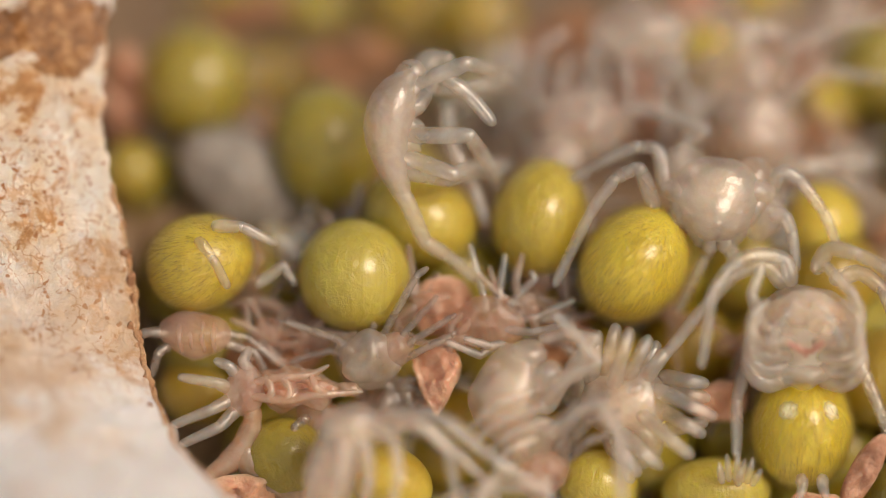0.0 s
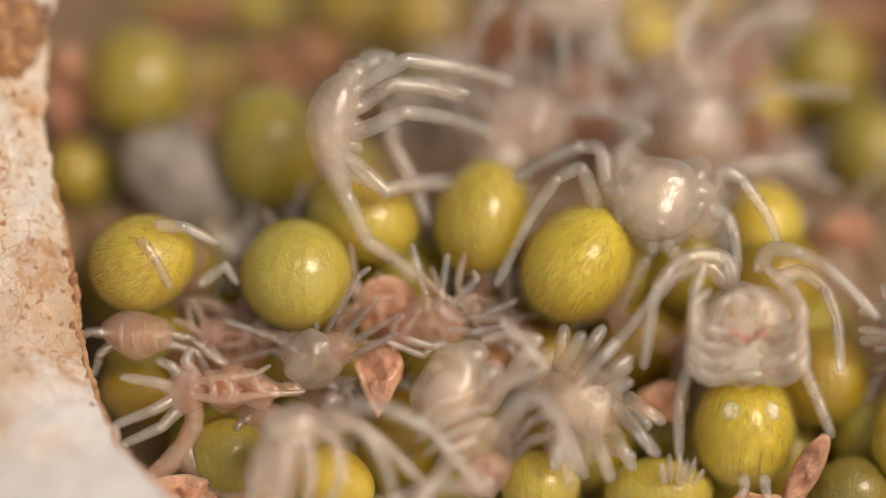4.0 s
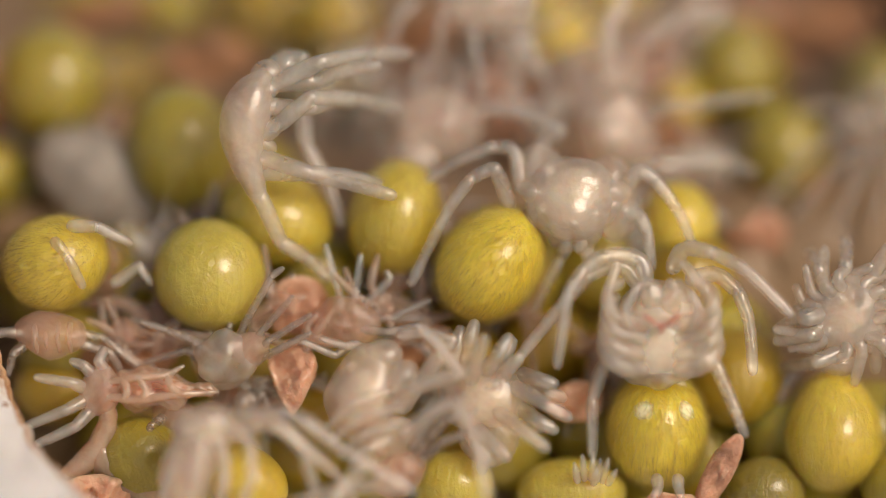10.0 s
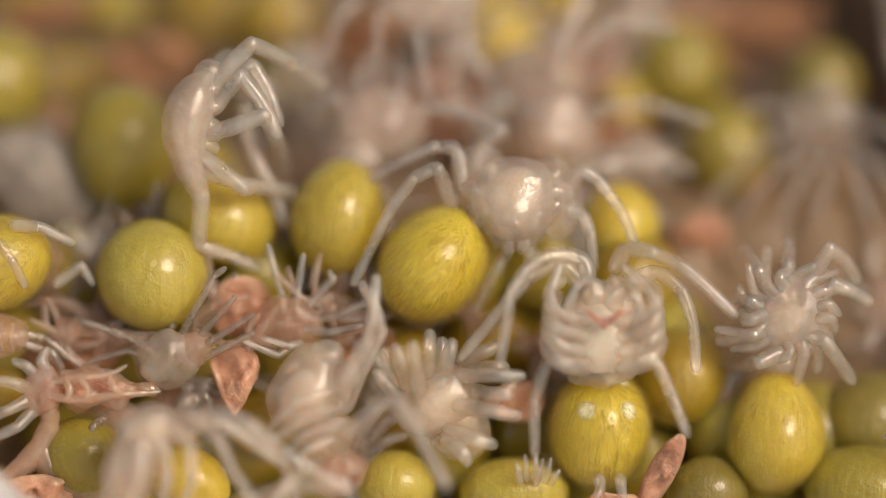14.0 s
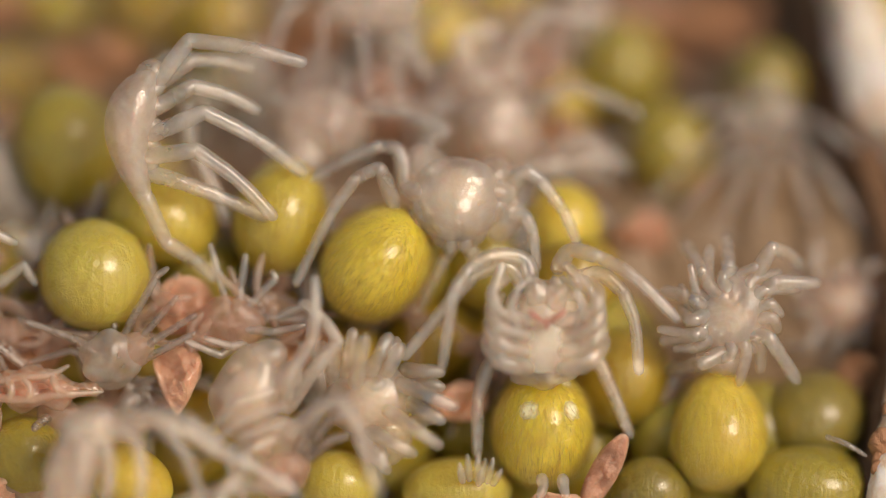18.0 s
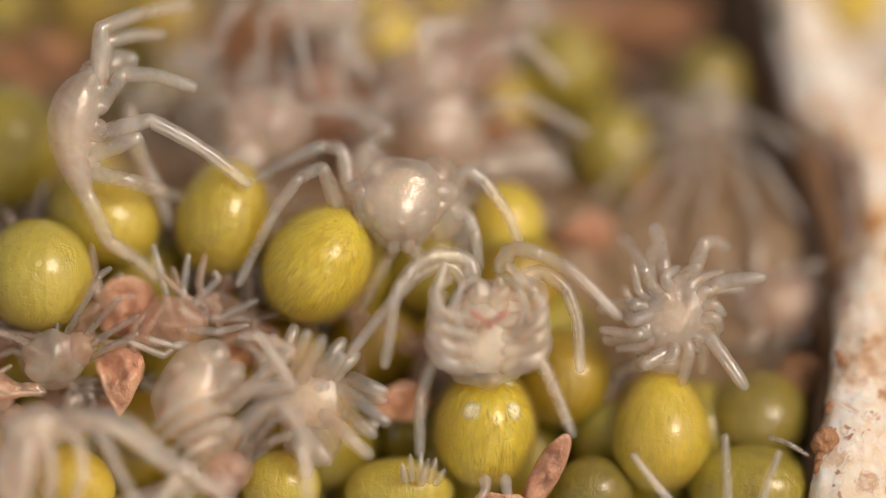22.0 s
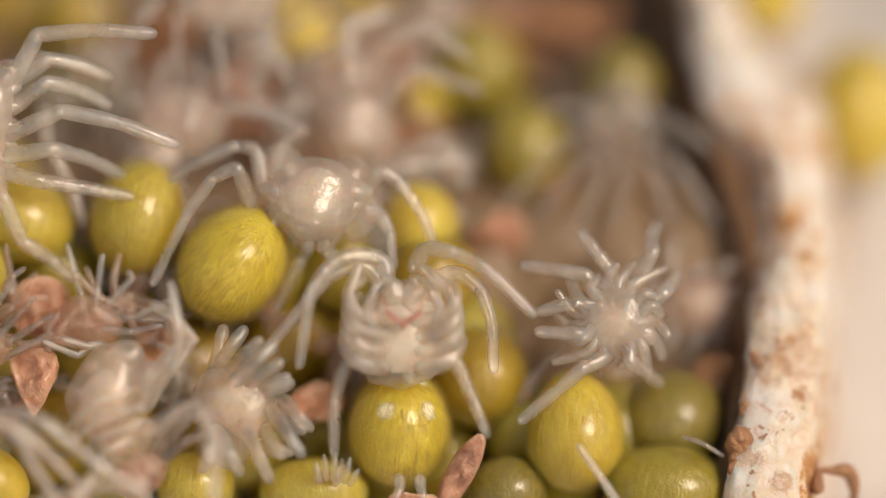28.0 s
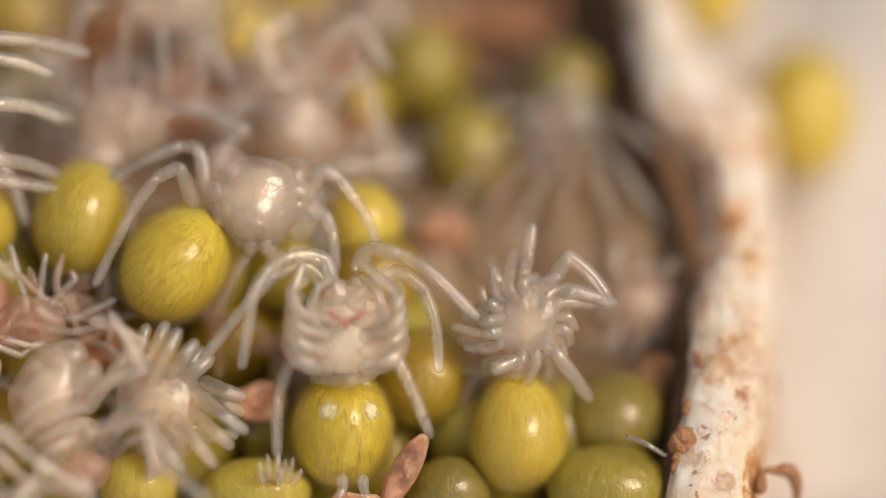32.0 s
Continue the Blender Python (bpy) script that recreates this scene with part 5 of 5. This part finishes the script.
    flex(side, 3, [(0, 761, 240, 890, 364), (0.5, 775, 235, 930, 310), (1, 787, 230, 964, 269), (2, 783, 226, 971, 266), (3, 778, 223, 972, 261), (6, 786, 204, 983, 192), (7, 790, 220, 985, 210), (8, 794, 235, 1009, 223), (9, 794, 214, 979, 200), (10, 759, 212, 960, 192), (11, 776, 212, 969, 212), (12, 770, 227, 982, 227), (13, 770, 210, 959, 210), (13.6, 772, 212, 955, 214), (14, 796, 215, 860, 309), (14.6, 800, 210, 930, 300),
                   (16.5, 786, 238, 975, 340), (17, 786, 241, 984, 344), (18, 811, 203, 995, 306), (19, 815, 185, 1010, 260), (20, 819, 258, 977, 335), (21, 793, 223, 965, 373), (22, 818, 215, 999, 326), (23, 809, 210, 1016, 292), (24, 830, 205, 1026, 285), (25, 850, 205, 1032, 282), (28, 825, 195, 1021, 255), (30, 800, 200, 990, 235), (32, 790, 200, 943, 212)])
    flex(side, 4, [(0, 779, 300, 899, 288), (1, 787, 309, 899, 309), (3, 752, 318, 893, 312), (5.5, 780, 305, 970, 330), (6, 786, 304, 978, 333), (8, 830, 335, 987, 372), (8.5, 800, 320, 930, 330), (9, 777, 306, 863, 290), (10, 785, 300, 960, 338), (11, 785, 308, 951, 355), (12, 762, 322, 942, 399), (13, 753, 310, 904, 381), (14, 753, 306, 895, 344), (15, 760, 295, 890, 355), (17, 760, 284, 894, 366), (18, 811, 266, 945, 385), (19, 805, 255, 960, 340),
                   (20, 790, 255, 830, 300), (21, 785, 250, 820, 300), (22, 790, 250, 800, 300), (23, 801, 249, 887, 318), (24, 815, 255, 964, 335), (25, 820, 259, 990, 325), (28, 800, 265, 951, 325), (32, 790, 280, 943, 325)])
    flex(side, 5, [(0, 775, 315, 890, 300), (1, 783, 315, 892, 315), (3, 755, 325, 890, 320), (6, 782, 312, 968, 342), (8, 826, 345, 975, 380), (9, 775, 312, 860, 300), (10, 782, 308, 950, 346), (12, 758, 330, 930, 405), (13, 750, 318, 895, 388), (14, 750, 314, 890, 352), (17, 770, 320, 900, 375), (18, 770, 320, 935, 388), (19, 785, 335, 928, 410), (20, 768, 335, 927, 412), (21, 758, 308, 956, 370), (22, 765, 315, 900, 360), (23, 792, 310, 950, 361), (24, 795, 340, 935, 400), (25, 800, 345, 926, 417), (28, 780, 320, 946, 350), (32, 780, 315, 935, 340)])
    rest = (752, 428, 838, 492)
    flex(side, 6, [(0, *rest), (7.5, *rest), (8, 708, 415, 820, 505), (8.6, *rest), (11.5, *rest), (12, 715, 409, 822, 490), (12.6, *rest), (13.6, *rest), (14, 710, 412, 830, 481), (15, *rest), (32, *rest)])

    # the fan: its body leans over, its legs spread and wheel round
    def lean_over(t):
        return Vector((float(np.interp(t, (0, 23.8, 24.6, 29.6, 30.4, 32), (0, 0, 42, 48, -8, -8))) / GRAT, -float(np.interp(t, (0, 23.8, 24.6, 29.6, 30.4, 32), (0, 0, 6, 10, 12, 12))) / GRAT, 0))

    steps = (0, 8, 23.8, 24.2, 24.6, 26, 28, 29.6, 30, 30.4, 32)
    spin = dict(zip(steps, (0, 0, 0, 8, 18, 22, 24, 20, 4, -4, -8)))
    at = fan.shell.location.copy()
    walk(fan.shell, [(t, Matrix.Translation(at + lean_over(t) * MM) @ pose(0, 0, 0, 0, 0, spin[t])) for t in steps])
    flex(fan, 0, [(0, 1700, 480, 1668, 423), (13, 1705, 478, 1690, 440), (14, 1700, 480, 1668, 430), (17, 1700, 480, 1668, 423), (20, 1695, 470, 1660, 414), (23.8, 1698, 470, 1655, 410), (24.6, 1752, 430, 1650, 420), (25, 1752, 414, 1629, 423), (27.5, 1720, 414, 1610, 455), (28, 1715, 414, 1608, 466), (29.3, 1712, 420, 1612, 460), (30.2, 1690, 480, 1660, 440), (31, 1695, 500, 1680, 457), (32, 1695, 500, 1682, 450)], lean_over)
    flex(fan, 1, [(0, 1752, 470, 1754, 415), (17, 1752, 470, 1754, 423), (20, 1735, 465, 1720, 406), (23.8, 1735, 460, 1722, 400), (24.6, 1790, 460, 1760, 410), (25, 1795, 470, 1775, 414), (28, 1792, 457, 1741, 414), (29.3, 1790, 457, 1742, 414), (30.2, 1750, 470, 1735, 420), (31, 1741, 440, 1744, 389), (32, 1745, 440, 1756, 392)], lean_over)
    flex(fan, 2, [(0, 1825, 440, 1870, 500), (12, 1822, 450, 1866, 515), (13, 1812, 460, 1862, 520), (14, 1822, 445, 1875, 495), (17, 1840, 430, 1883, 483), (20, 1806, 430, 1850, 440), (23.8, 1810, 425, 1850, 430), (24.6, 1850, 460, 1870, 420), (25, 1835, 470, 1862, 440), (28, 1860, 460, 1878, 397), (29.3, 1860, 460, 1880, 400), (30.2, 1820, 450, 1860, 480), (31, 1826, 440, 1883, 531), (32, 1828, 440, 1888, 525)], lean_over)
    flex(fan, 3, [(0, 1831, 505, 1890, 520), (13, 1825, 510, 1880, 525), (14, 1830, 505, 1890, 530), (17, 1831, 500, 1892, 509), (20, 1840, 490, 1909, 492), (23.8, 1842, 490, 1908, 492), (24.6, 1870, 520, 1910, 500), (25, 1865, 525, 1902, 517), (28, 1870, 530, 1904, 500), (29.3, 1870, 530, 1904, 505), (30.2, 1840, 520, 1890, 530), (31, 1830, 512, 1890, 531), (32, 1830, 512, 1892, 535)], lean_over)
    flex(fan, 4, [(0, 1690, 535, 1640, 525), (13, 1685, 560, 1632, 590), (14, 1690, 535, 1640, 540), (17, 1690, 530, 1643, 509), (20, 1685, 540, 1626, 543), (23.8, 1688, 538, 1628, 540), (24.6, 1712, 510, 1660, 530), (25, 1709, 492, 1653, 543), (28, 1690, 500, 1663, 552), (29.3, 1690, 500, 1662, 550), (30.2, 1690, 530, 1640, 540), (31, 1690, 545, 1637, 569), (32, 1690, 545, 1638, 565)], lean_over)
    flex(fan, 5, [(0, 1690, 592, 1632, 603), (17, 1690, 592, 1634, 603), (23.8, 1690, 590, 1636, 600), (25, 1715, 590, 1649, 595), (28, 1712, 588, 1646, 586), (29.3, 1712, 588, 1648, 588), (30.2, 1690, 590, 1640, 600), (32, 1688, 590, 1634, 602)], lean_over)
    flex(fan, 6, [(0, 1700, 640, 1640, 660), (17, 1705, 640, 1656, 651), (20, 1700, 645, 1643, 663), (23.8, 1700, 645, 1645, 663), (25, 1712, 650, 1649, 675), (25.6, 1710, 655, 1640, 700), (26.8, 1712, 665, 1596, 770), (27.5, 1712, 665, 1592, 778), (29.5, 1712, 665, 1590, 780), (30.2, 1705, 655, 1620, 710), (30.6, 1700, 648, 1637, 665), (32, 1700, 648, 1637, 658)], lean_over)
    flex(fan, 7, [(0, 1815, 600, 1861, 665), (13, 1815, 605, 1862, 670), (17, 1814, 595, 1861, 663), (20, 1832, 603, 1875, 681), (23.8, 1832, 603, 1878, 685), (24.6, 1825, 640, 1875, 680), (25, 1822, 650, 1873, 675), (28, 1825, 650, 1875, 675), (29.3, 1825, 650, 1876, 678), (30.2, 1815, 630, 1860, 695), (31, 1812, 640, 1849, 703), (32, 1812, 640, 1852, 700)], lean_over)

    # the raised legs of the folded one
    reach(folded, 0, [(0, 985, 560), (1, 1054, 540), (2, 1000, 560), (6, 1000, 575), (9, 1000, 580), (12.4, 1005, 570), (13, 1016, 490), (14, 1023, 494), (17, 1010, 520), (18.5, 1020, 480), (19, 1033, 462), (20, 1018, 495), (21, 1000, 590), (23, 1025, 590), (25, 990, 560), (27.5, 1015, 505), (30, 1015, 515), (31, 1010, 545), (32, 1012, 560)])
    reach(folded, 1, [(0, 960, 600), (12, 965, 590), (13, 990, 510), (14, 998, 505), (17, 985, 560), (19, 1010, 520), (21, 975, 600), (23, 1000, 585), (27.5, 985, 540), (32, 980, 570)])
    reach(folded, 7, [(0, 1100, 880), (3, 1120, 850), (6, 1090, 870), (9, 1110, 880), (13, 1140, 860), (14, 1147, 858), (19, 1120, 870), (24, 1100, 880), (28, 1090, 890), (32, 1180, 880)])

    # the finger-legged one rolls and shuffles as a whole
    rows = [(0, 1125, 707, 5), (1, 1130, 705, 0), (2, 1145, 706, 20), (3, 1150, 708, -22), (6, 1155, 705, -15), (7, 1145, 700, 8), (8, 1130, 703, 5), (9, 1127, 700, 4), (12, 1130, 700, 0), (12.6, 1140, 700, 8), (13, 1148, 702, 38), (14, 1146, 705, 30), (17, 1140, 705, 26), (18, 1130, 703, 12), (19, 1126, 700, 6), (21, 1124, 700, -8),
            (23, 1128, 700, 2), (24, 1124, 700, 0), (25, 1140, 706, -14), (28, 1150, 708, -24), (29.6, 1150, 708, -24), (30, 1125, 700, 18), (30.5, 1122, 702, 6), (32, 1117, 703, -6)]
    walk(finger.ob, [(t, Matrix.Translation(spot(x - 20, y, finger.w)) @ VIEW.to_4x4() @ pose(0, 0, 0, 0, 0, a - 8)) for t, x, y, a in rows])
    for k in range(16):
        r = random.Random(300 + k)
        tip = finger.legs[k][4]
        x0, y0 = finger.x + tip.x * GRAT, finger.y - tip.y * GRAT
        swing(finger, k, [(0, x0, y0)] + [(t, x0 + r.uniform(-9, 9), y0 + r.uniform(-9, 9)) for t in range(2, 31, 2)] + [(32, x0, y0)])

    # the underside one rears its forebody back, then settles
    at = belly.shell.location.copy()
    walk(belly.shell, [(t, Matrix.Translation(at) @ pose(0, 0, 0, a, 0, 0)) for t, a in ((0, 34), (1, 30), (2, 26), (3, 22), (5.5, 18), (7.2, 17), (8, 8), (9.5, 5), (12, 0), (32, 0))])

    # legs groping up from below
    reach(below, 0, [(0, 1790, 940), (19.2, 1790, 930), (20, 1794, 763), (21, 1797, 770), (22, 1843, 774), (23, 1839, 850), (24, 1800, 930), (26.5, 1780, 900), (27.5, 1743, 806), (28, 1737, 790), (28.5, 1715, 806), (29, 1766, 772), (29.5, 1828, 738), (30, 1780, 860), (31, 1790, 930), (32, 1790, 915)])
    reach(below, 1, [(0, 1880, 950), (20.2, 1880, 940), (21, 1869, 792), (22, 1939, 800), (23, 1880, 890), (24, 1880, 950), (28.3, 1880, 930), (29, 1839, 800), (29.5, 1911, 783), (30, 1880, 900), (32, 1880, 950)])
    reach(below, 2, [(0, 1650, 960), (21.2, 1650, 950), (22, 1682, 808), (23, 1660, 940), (27.8, 1640, 940), (28.5, 1560, 850), (29, 1520, 817), (29.5, 1526, 819), (30, 1677, 828), (30.6, 1660, 940), (32, 1650, 960)])

    walk(hanging.ob, [(t, Matrix.Translation(spot(x, y, hanging.w)) @ VIEW.to_4x4()) for t, x, y in ((0, 1140, 62), (0.6, 1140, 48), (1.6, 1132, 10), (2.2, 1130, 5), (32, 1130, 5))])

    # slow stirring further back and in front
    reach(column, 0, [(0, 1390, 60), (3, 1360, 0), (6, 1340, -10), (14, 1400, -20), (19, 1330, 60), (23, 1390, 40), (27.5, 1400, 20), (30, 1350, 60), (32, 1330, 30)])
    reach(column, 1, [(0, 1570, 32), (3, 1540, 20), (6, 1542, 5), (9, 1545, 20), (13, 1560, 60), (16.5, 1500, 20), (19, 1540, 70), (23, 1560, 150), (28, 1540, 100), (32, 1500, 120)])
    reach(column, 2, [(0, 1570, 140), (6, 1612, 168), (9, 1615, 162), (13, 1615, 208), (19, 1590, 200), (23, 1600, 245), (28, 1560, 160), (32, 1490, 235)])
    reach(column, 3, [(0, 1590, 380), (6, 1590, 318), (14, 1580, 305), (19, 1570, 300), (24, 1560, 330), (32, 1500, 320)])
    for k in (0, 1, 2, 6):
        wander(front, k, 22, 320 + k, step=2.2)
    for k in (2, 3, 5):
        wander(belly, k, 5, 330 + k, step=3.0)
    for k in range(5):
        wander(hanging, k, 8, 340 + k, step=3.0)


motions()
